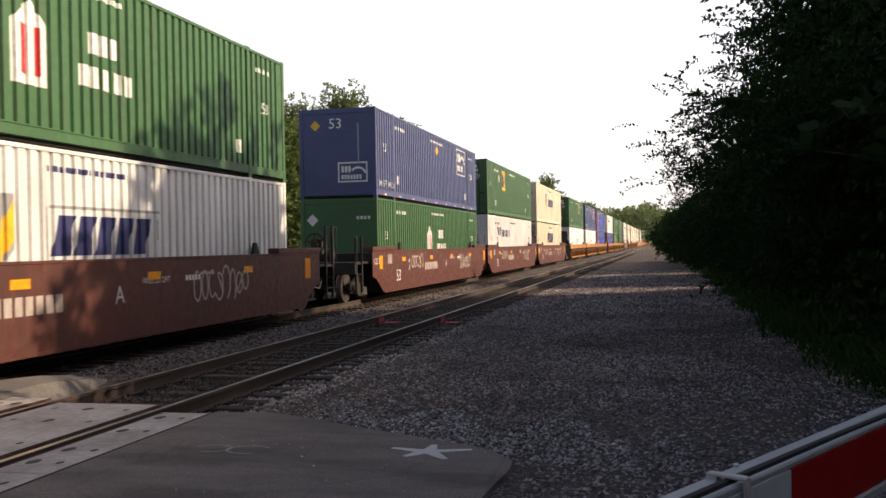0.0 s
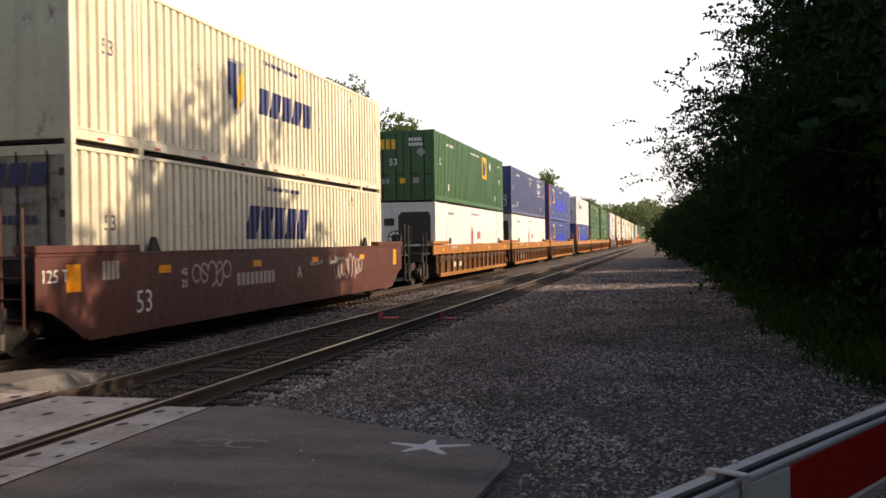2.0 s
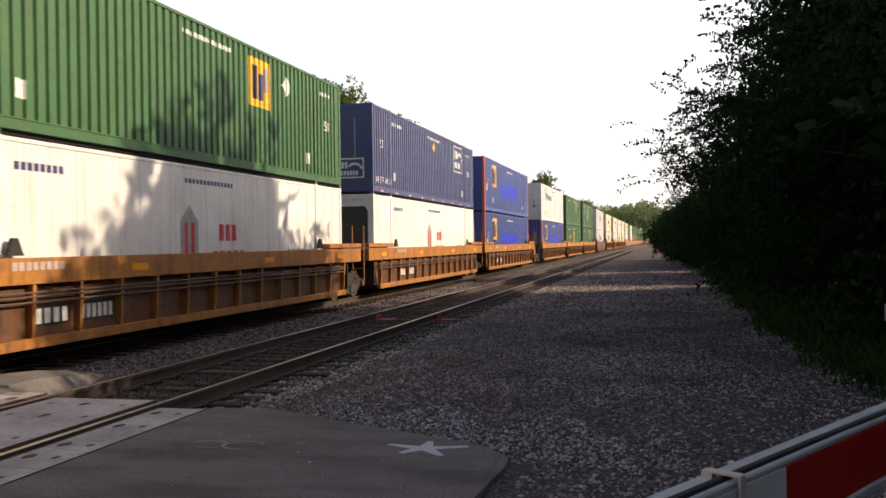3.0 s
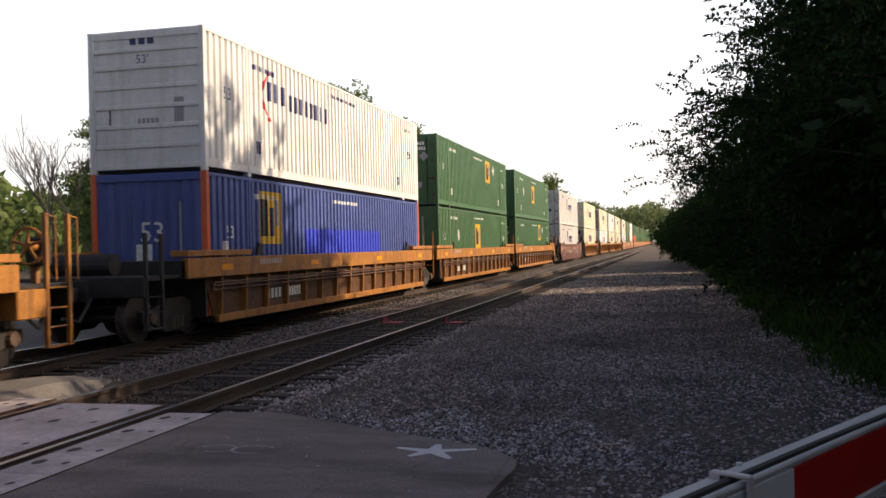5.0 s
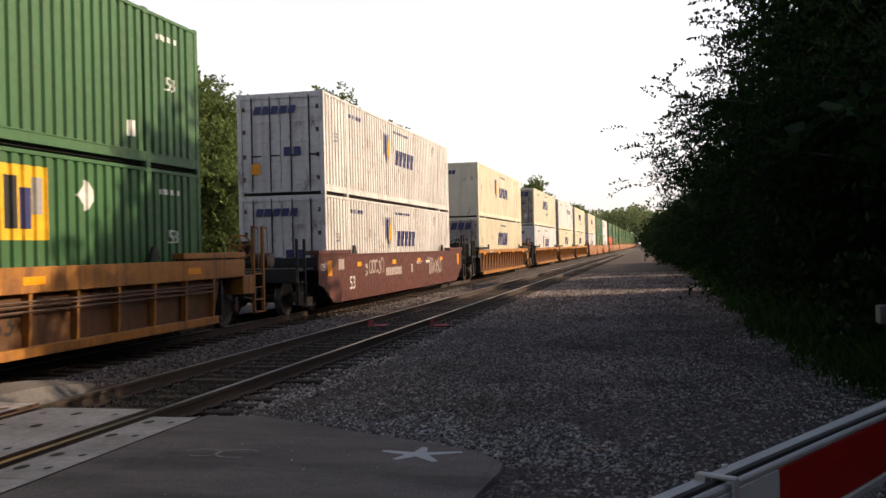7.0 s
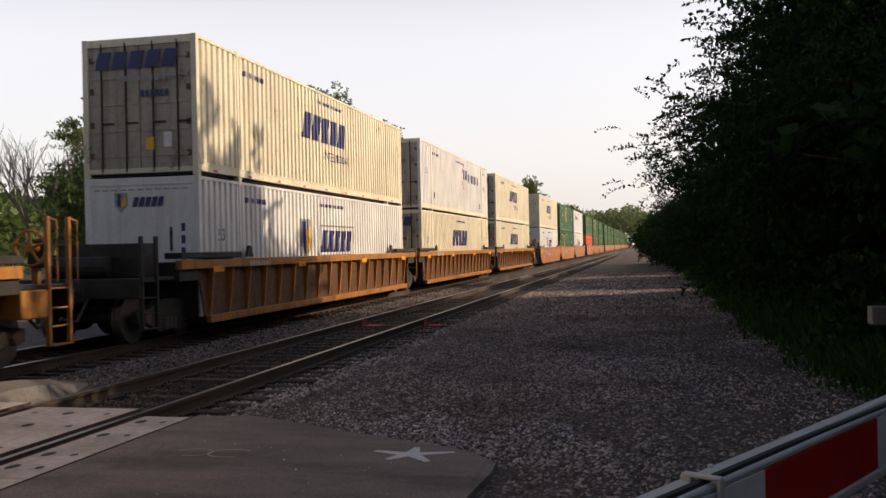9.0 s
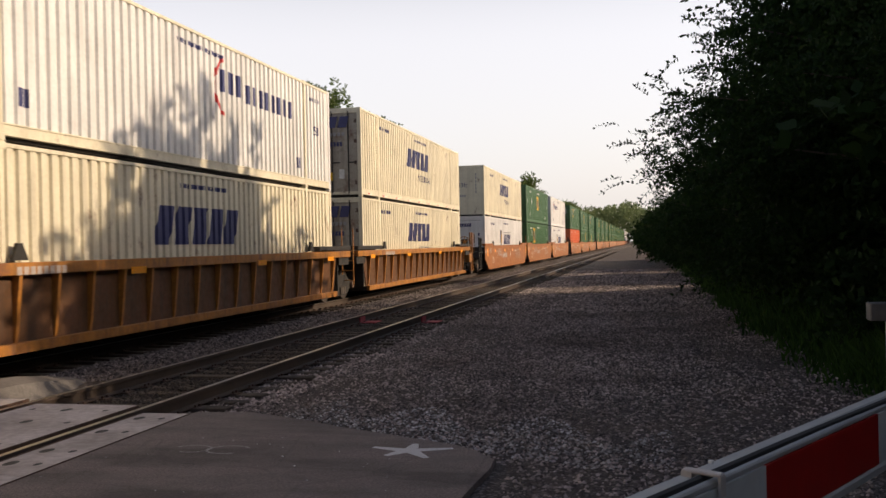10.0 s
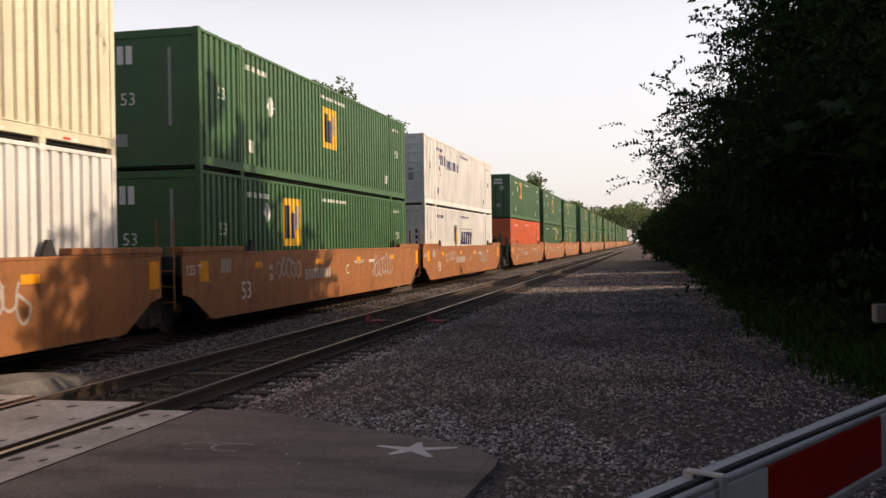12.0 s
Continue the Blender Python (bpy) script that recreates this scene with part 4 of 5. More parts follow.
def stack_designs():
    """Each kind of container once, far below the scene's start; repeats are copies."""
    k = {}
    def add(key, *a, **b):
        k[key] = build_container(*a, **b)
    w, n = usual(M_WHITE), usual(M_NAVY)
    g_end = [m_size(-0.6, 1.5, M_WHITE), m_bars(-0.95, 2.15, 0.7, 0.4, 3, M_YELLOW), m_bars(0.25, 2.45, 0.55, 0.13, 5, M_WHITE), m_bars(0.25, 2.25, 0.6, 0.13, 6, M_WHITE), m_diamond(0.75, 2.0, 0.2, M_GREY), m_bars(-0.15, 0.75, 0.32, 0.22, 1, M_YELLOW), m_bars(0.4, 0.75, 0.35, 0.22, 1, M_GREY), m_bars(-0.9, 0.75, 0.35, 0.2, 2, M_GREY)]
    g_front = [m_size(-0.5, 1.35, M_WHITE), m_bars(-0.75, 2.2, 0.6, 0.38, 3, M_WHITE), m_bars(-0.7, 0.5, 0.5, 0.26, 1, M_GREY), m_bars(0.6, 0.9, 0.1, 1.6, 1, M_GREY)]
    s_end = [*[m_bold(-1.0, 2.25, 1.9, 0.36, M_NAVY)], m_bars(-0.5, 1.98, 1.3, 0.12, 9, M_GREY), m_bars(0.05, 1.65, 0.65, 0.14, 6, M_NAVY), m_bars(0.55, 0.6, 0.25, 0.3, 1, M_WHITE), m_bars(0.15, 0.55, 0.25, 0.26, 1, M_YELLOW)]
    g_end, g_front, s_end = ([list(g) for g in marks] for marks in (g_end, g_front, s_end))
    add("green_house", "green corrugated freight container with white shield emblem", GREEN, w + [m_house(6.5, 0.85, 1.25, M_RED, M_WHITE), m_houseword(8.05, 1.05, 0.95, M_WHITE)], end_marks=[m_diamond(-0.9, 2.2, 0.2), m_bars(0.6, 2.2, 0.5, 0.1, 4, M_WHITE)])
    add("white_bold", "white corrugated container with badge and navy block lettering", WHITE, n[:3] + [m_badge(5.75, 1.05, 1.1), m_bold(7.3, 1.25, 2.7, 0.62, None, True)], "front", [m_badge(-0.62, 2.16, 0.42), m_bold(-0.22, 2.28, 0.72, 0.2), m_bars(0.62, 1.35, 0.09, 0.5, 1, M_BLACK), m_bars(0.62, 1.2, 0.12, 0.04, 1, M_BLACK), *[m_bars(0.88, z, 0.13, 0.17, 1, M_NAVY) for z in (1.75, 1.5, 1.25, 1.0, 0.75)], m_bars(-1.1, 2.62, 2.2, 0.03, 11, M_GREY), m_bars(-0.3, 0.45, 0.55, 0.14, 4, M_NAVY)], rail=WHITE)
    add("navy_boxed", "blue-grey corrugated container with white boxed emblem", NAVY, w + [m_boxed(11.9, 1.55, 1.85), m_diamond(8.3, 2.25, 0.24, M_YELLOW), m_text(0.35, 0.38, 0.22, "DP LFT ONLY", M_WHITE)], "front", [m_text(-0.3, 2.25, 0.34, "53", M_WHITE), m_boxed(0.0, 0.5, 1.0), m_diamond(-0.75, 2.35, 0.17, M_YELLOW), m_bars(0.68, 1.1, 0.06, 1.3, 1, M_GREY)], tape=True)
    add("green_square_back", "green corrugated container with yellow square emblem", GREEN2, w + [m_square(4.6, 1.5, 1.1), m_diamond(3.7, 2.1, 0.22)], "door", g_end)
    add("green_square_fore", "green corrugated container with yellow square emblem and white diamond placard", GREEN, w + [m_square(10.2, 1.55, 1.1), m_diamond(12.3, 2.28, 0.26)], "door", g_end)
    add("green_square_mid", "green corrugated container with yellow emblem near its middle", GREEN2, w + [m_square(7.35, 1.15, 1.15), m_diamond(3.7, 1.75, 0.26)], "front", g_front)
    add("green_square_low", "green corrugated container with emblem toward its near end", GREEN, w + [m_square(4.35, 1.3, 1.2), m_diamond(3.4, 2.1, 0.24)], "front", g_front)
    add("white_arc", "white corrugated container with red arc and navy lettering blocks", WHITE, n + [m_arcword(2.8, 1.3, 1.25)], "louvre", [m_bars(-0.35, 2.6, 0.6, 0.16, 3, M_NAVY), m_text(-0.22, 2.22, 0.18, "53'", M_NAVY), m_bars(-0.2, 1.0, 0.5, 0.1, 5, M_GREY), m_bars(0.62, 1.0, 0.3, 0.5, 1, M_GREY), m_bars(-0.85, 0.9, 0.06, 0.5, 1, M_BLACK)], rail=WHITE)
    add("white_arc_fore", "white corrugated container with red arc emblem, grimy doors", WHITE, n + [m_arcword(8.8, 1.25, 1.35)], "door", [m_bars(-0.6, 2.15, 1.1, 0.4, 3, M_NAVY), m_bars(-0.35, 1.85, 0.8, 0.1, 5, M_GREY), m_text(-0.45, 1.2, 0.24, "53'", M_NAVY)], rail=CREAM, door_mat=GRIMY_SHADED_DOOR)
    add("cream_badge", "cream corrugated container with badge and navy block lettering", CREAM, n[1:3] + [m_badge(5.4, 1.15, 1.2), m_bold(6.9, 1.35, 3.3, 0.6)], "front", [m_bold(-0.9, 2.3, 1.0, 0.2), m_bars(-0.8, 1.5, 0.5, 0.12, 2, M_GREY)], tape=True)
    add("cream_bold", "cream corrugated container with large navy block lettering", CREAM, n[1:3] + [m_bold(6.2, 1.4, 3.6, 0.75)], "door", s_end, tape=True, door_mat=GRIMY_SHADED_DOOR)
    add("cream_script", "cream corrugated container with blue blocks and small capitals", CREAM, n[:2] + [m_bold(6.0, 1.45, 3.6, 0.72, M_NAVY), m_text(7.7, 0.98, 0.26, "INTERMODAL", M_NAVY)], "door", s_end, tape=True, door_mat=GRIMY_SHADED_DOOR)
    add("cream_script_front", "cream corrugated container with plain front wall and navy block lettering", CREAM, n[:2] + [m_bold(6.0, 1.45, 3.6, 0.72, M_NAVY), m_text(7.7, 0.98, 0.26, "INTERMODAL", M_NAVY)], "front", [m_text(-0.25, 1.65, 0.26, "53ft", M_NAVY), m_bars(-0.25, 1.1, 0.5, 0.12, 4, M_GREY), *[m_bars(0.78, z, 0.1, 0.14, 1, M_GREY) for z in (2.3, 2.1, 1.9, 1.7, 1.5, 1.3)]], tape=True)
    add("white_house", "smooth white container with dark red emblem and pale grey band", WHITE, n[:2] + [m_house(7.0, 0.95, 1.15, M_RED, M_GREY), m_houseword(8.3, 0.85, 0.95, M_RED), m_bars(12.2, 0.75, 1.2, 0.45, 4, M_GREY)], "front", [m_bars(-0.85, 1.95, 0.6, 0.3, 1, M_BLACK), [("unit_cover", M_BLACK, [[(-0.25, 1.2), (1.1, 1.2), (1.1, 2.35), (1.0, 2.5), (-0.1, 2.5), (-0.25, 2.35)]])]], smooth=True)
    add("blue_square", "bright blue corrugated container with yellow square emblem and orange posts", BLUE, w[:5] + [m_square(2.5, 1.42, 1.2), [("blue_panel", M_BLUE, [rect(5.2, 0.95, 6.2, 0.85)])], m_bars(0.75, 1.15, 0.36, 0.34, 1, M_WHITE)], "ribbed", [m_text(-0.22, 1.5, 0.42, "53", M_WHITE), m_bars(-0.3, 1.05, 0.5, 0.4, 1, M_WHITE), m_bars(0.68, 1.2, 0.07, 1.1, 1, M_GREY)], trim=ORANGE_RED)
    for key, lab, body, sq in (("far_green_a", "green corrugated container with yellow emblem, far down the train", GREEN, 4.5), ("far_green_b", "faded green corrugated container far down the train", GREEN2, 7.4), ("far_green_c", "green container with yellow square, far back in the train", GREEN, 10.2)):
        add(key, lab, body, [m_square(sq, 1.4, 1.3)], "front", distant=True)
    add("far_white", "white corrugated container far down the train", WHITE, [m_bars(6.0, 1.4, 3.0, 0.5, 5, M_NAVY)], "front", distant=True)
    add("far_navy", "blue-grey corrugated container far down the train", NAVY, [m_bars(11.6, 1.7, 2.0, 0.7, 2, M_WHITE)], "front", distant=True)
    add("orange_plain", "plain orange-red corrugated freight container", ORANGE_RED, w, "front", [m_bars(-0.6, 1.5, 0.8, 0.4, 3, M_YELLOW)])
    add("white_grimy", "grimy white corrugated container with rusty doors", GREYWHITE, n[:3] + [m_badge(6.0, 1.3, 1.1), m_bold(7.4, 1.4, 2.6, 0.55)], "door", [m_bold(-0.8, 2.3, 1.3, 0.22), m_bars(0.1, 1.1, 0.6, 0.25, 2, M_NAVY), m_bars(-0.9, 0.6, 0.4, 0.3, 1, M_ORANGE)])
    return k


KINDS = stack_designs()
# lower, upper, well, joins the next unit
STACKS = [
    ("white_bold", "green_house", "brown_far"), ("green_house", "navy_boxed", "brown_near"), ("white_arc", "green_square_back", "brown"), ("cream_bold", "cream_badge", "brown_far"),
    ("white_house", "green_square_fore", "band_near"), ("white_house", "navy_boxed", "band"), ("blue_square", "blue_square", "band_far"),
    ("blue_square", "white_arc", "band_near"), ("green_square_mid", "green_square_fore", "band"), ("green_square_fore", "green_square_mid", "band_far"),
    ("white_grimy", "white_grimy", "brown_both"), ("cream_bold", "cream_badge", "rib_both"),
    ("white_bold", "cream_script", "rib_near"), ("cream_bold", "white_arc_fore", "rib"), ("cream_script", "cream_script", "rib_far"),
    ("white_bold", "cream_script_front", "tan_near"), ("green_square_low", "green_square_mid", "tan"), ("white_bold", "white_arc", "tan_far"),
    ("orange_plain", "green_square_back", "tan_near"), ("green_square_fore", "green_square_mid", "tan"), ("green_square_mid", "green_square_back", "tan_far"),
]
far_rng = random.Random(11)
for i in range(12):
    pair = [far_rng.choice(["far_green_a", "far_green_b", "far_green_c"]) for _ in range(2)]
    STACKS.append((*pair, ("tan_near", "tan", "tan_far")[i % 3]))
for i in range(6):
    STACKS.append((far_rng.choice(["far_white", "far_navy"]), far_rng.choice(["far_white", "far_navy"]), ("brown_near", "brown", "brown_far")[i % 3]))

WELLS = {}
for key, style, body, label in (("brown", "smooth", BROWN, "oxide-brown smooth-sided railway well car with faded stencils"), ("band", "banded", YELLOW, "weathered yellow ribbed railway well car with broad top chord"),
                                ("rib", "ribbed", YELLOW, "rusty yellow railway well car with close upright ribs"), ("tan", "smooth", TAN, "faded orange smooth-sided railway well car with graffiti")):
    for end, (a, b) in (("", ("joint", "joint")), ("_near", ("coupler", "joint")), ("_far", ("joint", "coupler")), ("_both", ("coupler", "coupler"))):
        if (key, end) in (("band", "_both"), ("tan", "_both")):
            continue
        mk = smooth_marks({"": "C", "_near": "A", "_far": "A", "_both": "B"}[end], len(key + end), True) if style == "smooth" else ribbed_marks(end in ("", "_near"), 3)
        WELLS[key + end] = build_well(label, style, body, mk, a, b)

MOVING = []
used = set()


def place(ob, y, z):
    m = pose(FAR_X, y, z)
    if ob in used:
        ob = copy_thing(ob, m)
    else:
        used.add(ob)
        ob.matrix_basis = m
    MOVING.append((ob, y, z))


def build_train():
    y = 0.0
    for i, (lower, upper, well) in enumerate(STACKS):
        at = START + y
        place(WELLS[well], at, TRAIN_Z)
        place(KINDS[lower], at, TRAIN_Z)
        place(KINDS[upper], at, TRAIN_Z + CH + 0.002)
        y += COUPLED if well.endswith(("_far", "_both")) or STACKS[min(i + 1, len(STACKS) - 1)][2].endswith(("_near", "_both")) else JOIN
    for ob in list(KINDS.values()) + list(WELLS.values()):
        if ob not in used:
            for o in (*ob.children_recursive, ob):
                bpy.data.objects.remove(o)


build_train()


# ---- trees ----
def sprays(name, centers, dirs, leaf, per, length, material, seed, droop=0.25):
    """Leafy twigs: leaves set in two ranks along each twig."""
    rng = np.random.default_rng(seed)
    n = len(centers)
    t = np.linspace(0.05, 1, per)[None, :, None]
    ln = rng.uniform(0.6, 1.2, (n, 1, 1)) * length
    pos = centers[:, None, :] + dirs[:, None, :] * t * ln
    pos[:, :, 2] -= droop * (t[:, :, 0] ** 2) * ln[:, :, 0]
    side = np.cross(dirs, rng.normal(0, 1, (n, 3)))
    side /= np.linalg.norm(side, axis=1, keepdims=True) + 1e-9
    sgn = np.where(np.arange(per) % 2 == 0, 1.0, -1.0)[None, :, None]
    ax = side[:, None, :] * sgn + dirs[:, None, :] * 0.5 + rng.normal(0, 0.35, (n, per, 3))
    ax /= np.linalg.norm(ax, axis=2, keepdims=True)
    wd = np.cross(ax, rng.normal(0, 1, (n, per, 3)))
    wd /= np.linalg.norm(wd, axis=2, keepdims=True) + 1e-9
    size = (rng.uniform(0.7, 1.3, (n, per, 1)) * leaf)
    a, b = pos, pos + ax * size
    m = pos + ax * size * 0.45
    quad = np.stack([a, m + wd * size * 0.28, b, m - wd * size * 0.28], 2).reshape(-1, 3)
    tw = leaf * 0.07
    stem = np.stack([pos[:, 0] - side * tw, pos[:, 0] + side * tw, pos[:, -1] + side * tw * 0.4, pos[:, -1] - side * tw * 0.4], 1).reshape(-1, 3)
    quad = np.concatenate([quad, stem])
    k = n * per + n
    return quads(name, quad, np.arange(k * 4).reshape(k, 4), material)


def build_tree(label, h, r, twigs, leaf, per, length, seed, material=None, base=0.15, category="tree"):
    """A tapered trunk with forking limbs and a ragged crown of leafy twigs around the limb ends."""
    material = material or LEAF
    rng = np.random.default_rng(seed)
    t = thing("tree", label, category, "trees beside the railway")
    s = Shape()
    pts = [Vector((0, 0, -0.3))]
    for i in range(1, 6):
        pts.append(Vector((rng.normal(0, 0.03 * h * 0.3), rng.normal(0, 0.03 * h * 0.3), h * 0.82 * i / 5)))
    r0 = 0.022 * h
    for i in range(5):
        s.tube(pts[i], pts[i + 1], r0 * (1 - i / 5.5), r0 * (1 - (i + 1) / 5.5), 9)
    limbs, tips = s, []
    for i in range(28):
        f = base + (0.98 - base) * (i + rng.uniform(0, 1)) / 28
        a = rng.uniform(0, 6.283)
        p = pts[0].lerp(pts[5], f)
        reach = r * rng.uniform(0.82, 1.02) * math.sin(math.pi * min(0.96, 0.20 + 0.72 * (f - base) / (1 - base)) ** 0.9)
        q = p + Vector((math.cos(a) * reach, math.sin(a) * reach, h * rng.uniform(0.02, 0.16)))
        mid = p.lerp(q, 0.5) + Vector((0, 0, 0.06 * h * rng.uniform(-0.3, 0.6)))
        limbs.tube(p, mid, r0 * 0.35, r0 * 0.2, 6)
        limbs.tube(mid, q, r0 * 0.2, r0 * 0.06, 6)
        tips += [mid, q, mid.lerp(q, 0.75), mid.lerp(q, 0.4)]
    part("trunk", limbs, BARK, t)
    tips = np.array([tuple(p) for p in tips])
    which = rng.integers(0, len(tips), twigs)
    c = tips[which] + rng.normal(0, 1, (twigs, 3)) * np.array([r * 0.14, r * 0.14, h * 0.045])
    c[:, 2] = np.maximum(c[:, 2], 0.3)
    d = c - np.array([0, 0, h * 0.45])
    d[:, 2] *= 0.5
    d /= np.linalg.norm(d, axis=1, keepdims=True) + 1e-6
    d += rng.normal(0, 0.33, (twigs, 3))
    d /= np.linalg.norm(d, axis=1, keepdims=True)
    part("crown", sprays("crown", c, d, leaf, per, length, material, seed + 1), material, t, fix=False)
    return t


DARK = "dense broadleaf tree with its leaf green darkened for shade"
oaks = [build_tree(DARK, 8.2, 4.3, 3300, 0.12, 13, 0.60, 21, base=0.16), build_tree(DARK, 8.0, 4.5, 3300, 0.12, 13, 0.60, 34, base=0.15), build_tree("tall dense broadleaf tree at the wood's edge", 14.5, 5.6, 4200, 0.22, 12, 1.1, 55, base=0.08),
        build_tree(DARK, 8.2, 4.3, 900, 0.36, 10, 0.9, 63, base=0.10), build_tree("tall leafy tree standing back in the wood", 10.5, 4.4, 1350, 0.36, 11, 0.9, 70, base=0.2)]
low = build_tree("low bush under the trees, leaf green darkened for shade", 3.4, 2.4, 700, 0.17, 12, 0.7, 77, base=0.02, category="bush")
RIGHT = [(4, 9.4, 20.8, 40, 1.17), (4, 9.6, 23.0, 190, 1.17), (3, 7.8, 14.6, 290, 0.8), (2, 6.0, 18.8, 0, 0.68), (2, 6.3, 21.4, 130, 0.70), (2, 6.0, 24.2, 250, 0.54), (0, 5.0, 15.4, 20, 0.80), (1, 5.2, 19.0, 200, 0.95), (0, 4.0, 23.2, 60, 0.86), (1, 4.2, 27.0, 250, 0.80),
         (0, 3.8, 31.5, 140, 0.74), (1, 3.7, 33.6, 200, 0.62), (0, 3.2, 42.6, 30, 0.62), (1, 3.1, 49.5, 100, 0.60), (3, 3.3, 59.0, 170, 0.62),
         (3, 2.9, 66.0, 250, 0.62), (3, 2.7, 76.0, 300, 0.62), (3, 2.5, 88.0, 20, 0.65), (3, 2.4, 102.0, 80, 0.65), (3, 2.3, 120.0, 140, 0.7), (3, 2.2, 142.0, 210, 0.75), (3, 1.2, 170.0, 260, 0.8), (3, 1.2, 205.0, 260, 0.9),
         (3, 9.8, 21.5, 190, 1.1), (3, 9.8, 26.6, 10, 0.9), (3, 9.0, 31.5, 300, 0.98), (3, 9.5, 33.8, 90, 0.8), (3, 9.5, 46.2, 50, 1.0), (3, 9.5, 50.0, 130, 1.0), (3, 10.0, 61.5, 220, 1.0), (3, 10.5, 70.0, 20, 1.0), (3, 10.5, 86.0, 120, 1.0),
         (3, 14.5, 23.0, 20, 1.3), (3, 14.5, 28.0, 120, 1.25), (3, 14.5, 33.0, 200, 1.2), (3, 15.0, 48.0, 280, 1.3), (3, 21.0, 23.0, 60, 1.6), (3, 21.5, 33.0, 160, 1.5),
         (3, 7.6, 11.0, 250, 0.95), (3, 7.2, 7.8, 10, 0.95), (3, 7.4, 4.4, 130, 0.9), (3, 7.6, 1.0, 70, 0.85), (3, 8.0, -3.0, 10, 0.8), (3, 13.0, 6.0, 10, 1.1), (3, 13.0, -1.0, 100, 1.15), (3, 11.5, 11.5, 40, 1.0),
         # Unseen trees behind the camera, added to hold back sky light
         (3, -26.0, -6.0, 10, 1.6), (3, -19.0, -15.0, 60, 1.7), (3, -10.0, -19.0, 120, 1.7), (3, -1.0, -18.0, 180, 1.7), (3, 8.0, -15.0, 240, 1.6), (3, 16.0, -9.0, 300, 1.5)]
first = set()
for kind, x, y, turn, size in RIGHT:
    m = pose(x, y, -0.1, 0, 0, turn)
    o = oaks[kind]
    if kind in first:
        o = copy_thing(o, m)
    first.add(kind)
    o.matrix_basis = m @ Matrix.Diagonal((size, size, size, 1))
brng = random.Random(4)
for i in range(26):
    y = 13.5 + i * 3.1 + brng.uniform(-0.8, 0.8)
    if 35.0 < y < 39.6 or 53.0 < y < 56.5:
        continue
    m = pose(5.2 + brng.uniform(-0.3, 0.9), y, -0.1, 0, 0, brng.uniform(0, 360))
    o = low if i == 0 else copy_thing(low, m)
    k = brng.uniform(0.75, 1.15)
    o.matrix_basis = m @ Matrix.Diagonal((k, k, k, 1))

SUNNY = "tall green broadleaf tree behind the tracks, sun and haze in its colour"
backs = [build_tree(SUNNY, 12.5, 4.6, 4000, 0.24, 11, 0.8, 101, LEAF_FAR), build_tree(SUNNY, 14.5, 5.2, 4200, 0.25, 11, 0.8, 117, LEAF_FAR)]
LEFT = [(0, -27, 48, 0, 1.06), (1, -29, 55, 50, 0.95), (0, -27, 62, 90, 0.98), (1, -28, 70, 140, 0.98), (1, -27, 81, 200, 1.16), (0, -30, 88, 250, 0.85), (1, -31, 100, 300, 0.81), (0, -30, 114, 30, 0.85), (1, -30, 130, 80, 0.85), (0, -29, 150, 120, 0.94),
        (1, -28, 172, 160, 0.89), (0, -27, 196, 210, 0.98), (1, -27, 222, 270, 1.27), (0, -26, 250, 320, 1.02), (1, -24, 290, 10, 1.02), (0, -22, 330, 70, 1.10), (1, -36, 60, 70, 1.00), (0, -38, 76, 10, 1.10), (1, -39, 95, 10, 0.94)]
first = set()
for kind, x, y, turn, size in LEFT:
    m = pose(x, y, -1.0, 0, 0, turn)
    o = backs[kind]
    if kind in first:
        o = copy_thing(o, m)
    first.add(kind)
    o.matrix_basis = m @ Matrix.Diagonal((size, size, size, 1))


def build_bare_tree(h, seed):
    """A dead tree: upswept forking branches thinning to twigs."""
    r = random.Random(seed)
    t = thing("bare_tree", "leafless grey dead tree among green woodland", "tree", "trees beside the railway")
    trunk, boughs = Shape(), Shape()
    def grow(p, d, length, rad, depth):
        q = p + d * length
        (trunk if depth == 5 else boughs).tube(p, q, rad, rad * 0.68, 7 if depth > 3 else 5)
        if depth == 0:
            return
        for k in range(3):
            e = (d + Vector((r.uniform(-0.55, 0.55), r.uniform(-0.55, 0.55), r.uniform(0.05, 0.35)))).normalized()
            grow(p.lerp(q, 1.0 if k == 0 else r.uniform(0.55, 1.0)), e, length * r.uniform(0.62, 0.86), rad * 0.62, depth - 1)
    grow(Vector((0, 0, -0.3)), Vector((0, 0, 1)), h * 0.26, h * 0.011, 5)
    part("trunk", trunk, GREY_BARK, t, fix=False)
    part("crown", boughs, GREY_BARK, t, "bare grey twigs", fix=False)
    return t


dead = build_bare_tree(13.0, 3)
dead.matrix_basis = pose(-36.5, 50.0, -1.0)
copy_thing(dead, pose(-34.4, 50.5, -1.0, 0, 0, 130))


def far_woods(name, x0, x1, y0, y1, height, count, label, seed, leaf_mat):
    """Distant woodland as a bank of leaf clumps over a low hill."""
    rng = np.random.default_rng(seed)
    x, y = rng.uniform(x0, x1, count), rng.uniform(y0, y1, count)
    hgt = np.array([height(a, b) * (1 + 0.28 * noise.noise((a * 0.06, b * 0.02, seed))) for a, b in zip(x, y)])
    c = np.stack([x, y, hgt * rng.uniform(0, 1, count) ** 0.5 - 1.0], 1)
    d = rng.normal(0, 1, (count, 3))
    d /= np.linalg.norm(d, axis=1, keepdims=True)
    return tagged(new(name, sprays(name, c, d, 1.5, 7, 2.2, leaf_mat, seed)), label, "woods", "", "stuff")


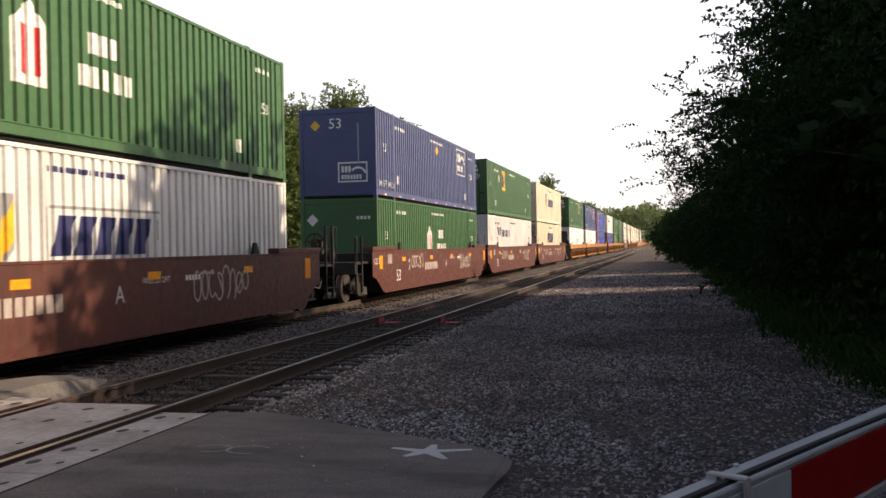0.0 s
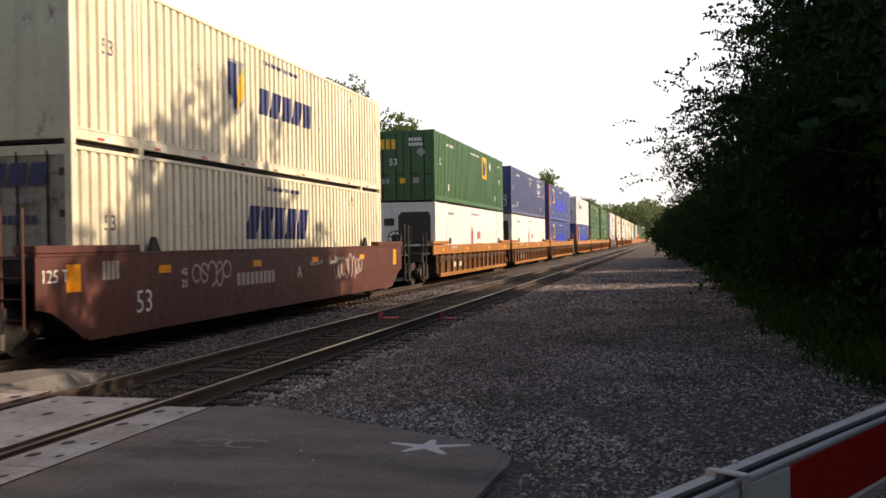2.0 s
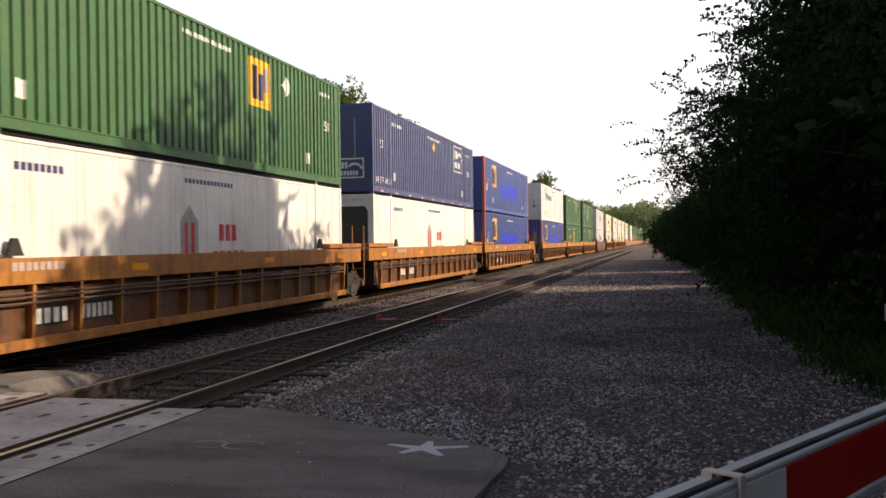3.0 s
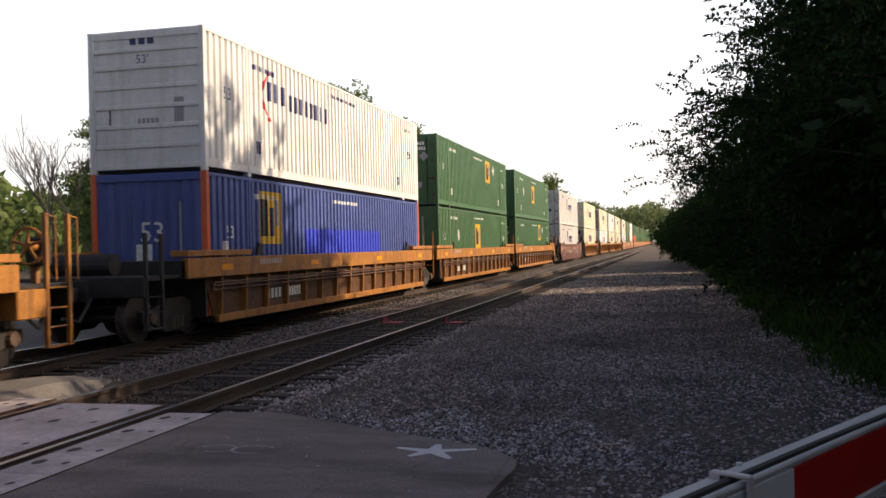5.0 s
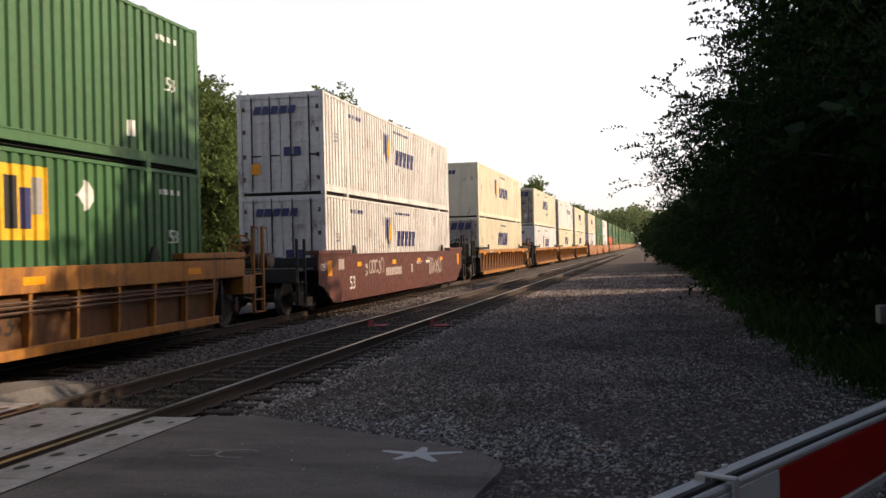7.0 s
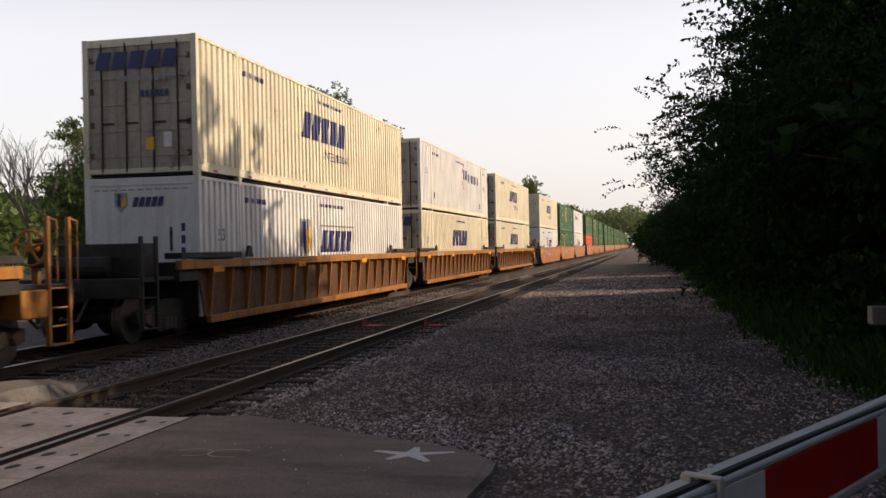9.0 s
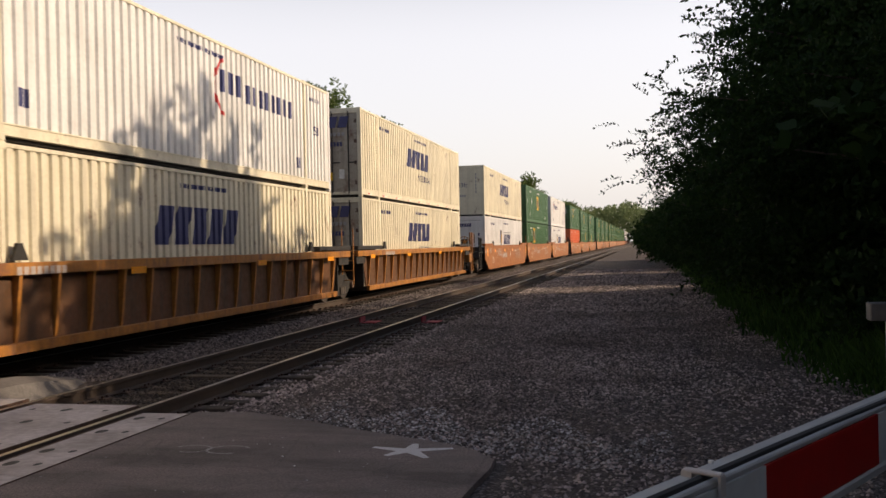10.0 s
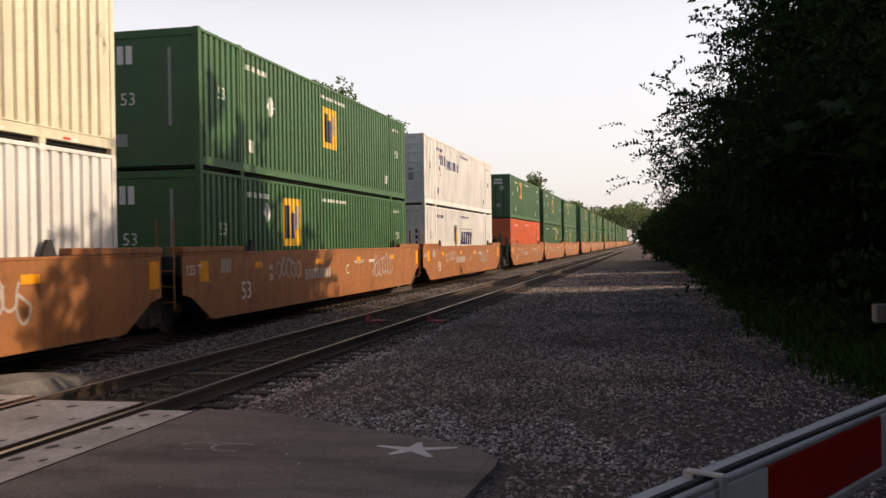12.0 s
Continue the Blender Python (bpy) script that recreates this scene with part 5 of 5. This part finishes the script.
far_woods("far_woods", -95, 140, 470, 540, lambda a, b: 15 + 6 * math.exp(-((a + 20) / 40) ** 2), 9000, "green wooded hill closing the line of the tracks, haze in its colour", 5, LEAF_HAZE)
far_woods("left_woods", -170, -70, 60, 330, lambda a, b: 11, 7000, "low green woodland beyond the tracks", 9, LEAF_FAR)


# ---- verge weeds ----
def build_weeds():
    rng = np.random.default_rng(8)
    n = 30000
    y = 10.5 + 75 * rng.uniform(0, 1, n) ** 1.6
    edge = np.interp(y, [11, 18, 27, 40, 90], [2.45, 2.2, 2.15, 2.15, 2.3]) + 0.25 * np.sin(y * 0.9) * 0.6
    x = edge + rng.gamma(1.6, 0.55, n) + rng.normal(0, 0.22, n)
    h = rng.uniform(0.14, 0.7, n) * np.clip((x - edge) * 0.9 + 0.35, 0.3, 1.6)
    a = rng.uniform(0, 6.28, n)
    lean = rng.normal(0, 0.3, (n, 2)) * h[:, None]
    w = rng.uniform(0.012, 0.03, n)
    dx, dy = np.cos(a) * w, np.sin(a) * w
    z = np.full(n, -0.14)
    v = np.stack([np.stack([x - dx, y - dy, z], 1), np.stack([x + dx, y + dy, z], 1), np.stack([x + lean[:, 0] * 0.5 + dx, y + lean[:, 1] * 0.5 + dy, z + h * 0.6], 1), np.stack([x + lean[:, 0], y + lean[:, 1], z + h], 1)], 1).reshape(-1, 3)
    tagged(new("grass", quads("grass", v, np.arange(n * 4).reshape(n, 4), GRASSM)), "dark green weeds and grass along the wood's edge", "grass", "", "stuff")
    s = Shape()
    xs, ys = [2.2, 3.2, 5, 9, 16, 30], [-6, 4, 10, 16, 24, 34, 50, 80, 130, 220]
    for yy in ys:
        for xx in xs:
            s.v.append((xx + (0.12 * math.sin(yy) if xx < 3 else 0), yy, (-0.02 if yy < 11 else -0.09) - (0.12 if xx < 3 else 0) + 0.05 * min(1, xx - 2.2) + 0.04 * noise.noise((xx, yy, 0))))
    s.f = [(j * 6 + i, j * 6 + i + 1, j * 6 + 7 + i, j * 6 + 6 + i) for j in range(len(ys) - 1) for i in range(5)]
    lone("verge", s, SOIL, "weedy soil under the trees, darkened for their shade", "verge", "structure")


build_weeds()


# ---- crossing gate in the foreground, marker post ----
def build_gate():
    g = thing("crossing_gate", "lowered red and white striped crossing gate arm", "crossing gate")
    # local: x along the arm, y away from the road user, z up
    part("channel", Shape().box(-0.9, 5.2, 0.006, 0.021, -0.078, -0.005, 0.003), GALV, g)
    part("top_plate", Shape().box(-0.9, 5.2, 0.021, 0.041, -0.010, 0.002, 0.003), GALV, g)
    part("lip", Shape().box(-0.9, 5.2, 0.0, 0.009, -0.006, 0.002, 0.002), GALV, g)
    part("bottom_lip", Shape().box(-0.9, 5.2, -0.004, 0.04, -0.092, -0.078, 0.003), GALV, g)
    part("cable", Shape().tube((-0.9, 0.015, 0.001), (0.1, 0.014, 0.001), 0.0052, None, 8).tube((0.1, 0.014, 0.001), (0.5, 0.006, 0.002), 0.0052, None, 8).tube((0.5, 0.006, 0.002), (5.0, 0.004, 0.002), 0.0052, None, 8), RUBBER, g, "black lamp cable")
    edges = [-0.9, -0.386] + [0.386 * k for k in range(14)] + [5.2]
    for i, (a, b) in enumerate(zip(edges, edges[1:])):
        part("stripe", Shape().box(a, b, -0.0015, 0.006, -0.077, -0.006), GATE_RED if i % 2 == 0 else GATE_WHITE, g, "red reflective stripe" if i % 2 == 0 else "white reflective stripe")
    clip_ = part("lamp_clip", Shape().box(-0.126, -0.114, -0.008, 0.036, 0.006, 0.010, 0.0015), CLIP_STEEL, g, "bent pale steel clip over the arm")
    part("clip_foot", Shape().box(-0.126, -0.114, -0.008, -0.005, -0.014, 0.007), CLIP_STEEL, clip_)
    part("clip_foot", Shape().box(-0.126, -0.114, 0.024, 0.036, 0.001, 0.007), CLIP_STEEL, clip_)
    part("bolt", Shape().tube((-0.055, 0.037, 0.0), (-0.055, 0.037, 0.005), 0.0035, None, 6), GATE_WHITE, g)
    part("mast", Shape().tube((5.35, 0.12, -1.55), (5.35, 0.12, 1.6), 0.06, None, 12), GALV, g, "grey gate mast")
    part("mechanism_box", Shape().box(5.1, 5.6, -0.1, 0.3, -0.25, 0.2, 0.02), GALV, g, "grey gate mechanism box")
    g.matrix_basis = pose(0.131, 1.092, 1.402, 0, 0, 60.2)


build_gate()
post = thing("marker_post", "white marker post with a grey box on top at the verge", "post")
part("shaft", Shape().box(-0.05, 0.05, -0.05, 0.05, -1.0, 0.0, 0.008), M_WHITE, post)
part("box", Shape().box(-0.22, 0.22, -0.1, 0.1, 0.0, 0.18, 0.01), plain("grey_box_paint", (0.17, 0.17, 0.175), 0.6), post, "grey metal box")
post.location = (2.40, 10.05, 0.80)


# ---- what moves ----
def motions():
    for ob, y, z in MOVING:
        walk(ob, [(t, pose(FAR_X, y - SPEED * t, z)) for t in (0.0, 4.0, 8.0, 12.0)])


motions()
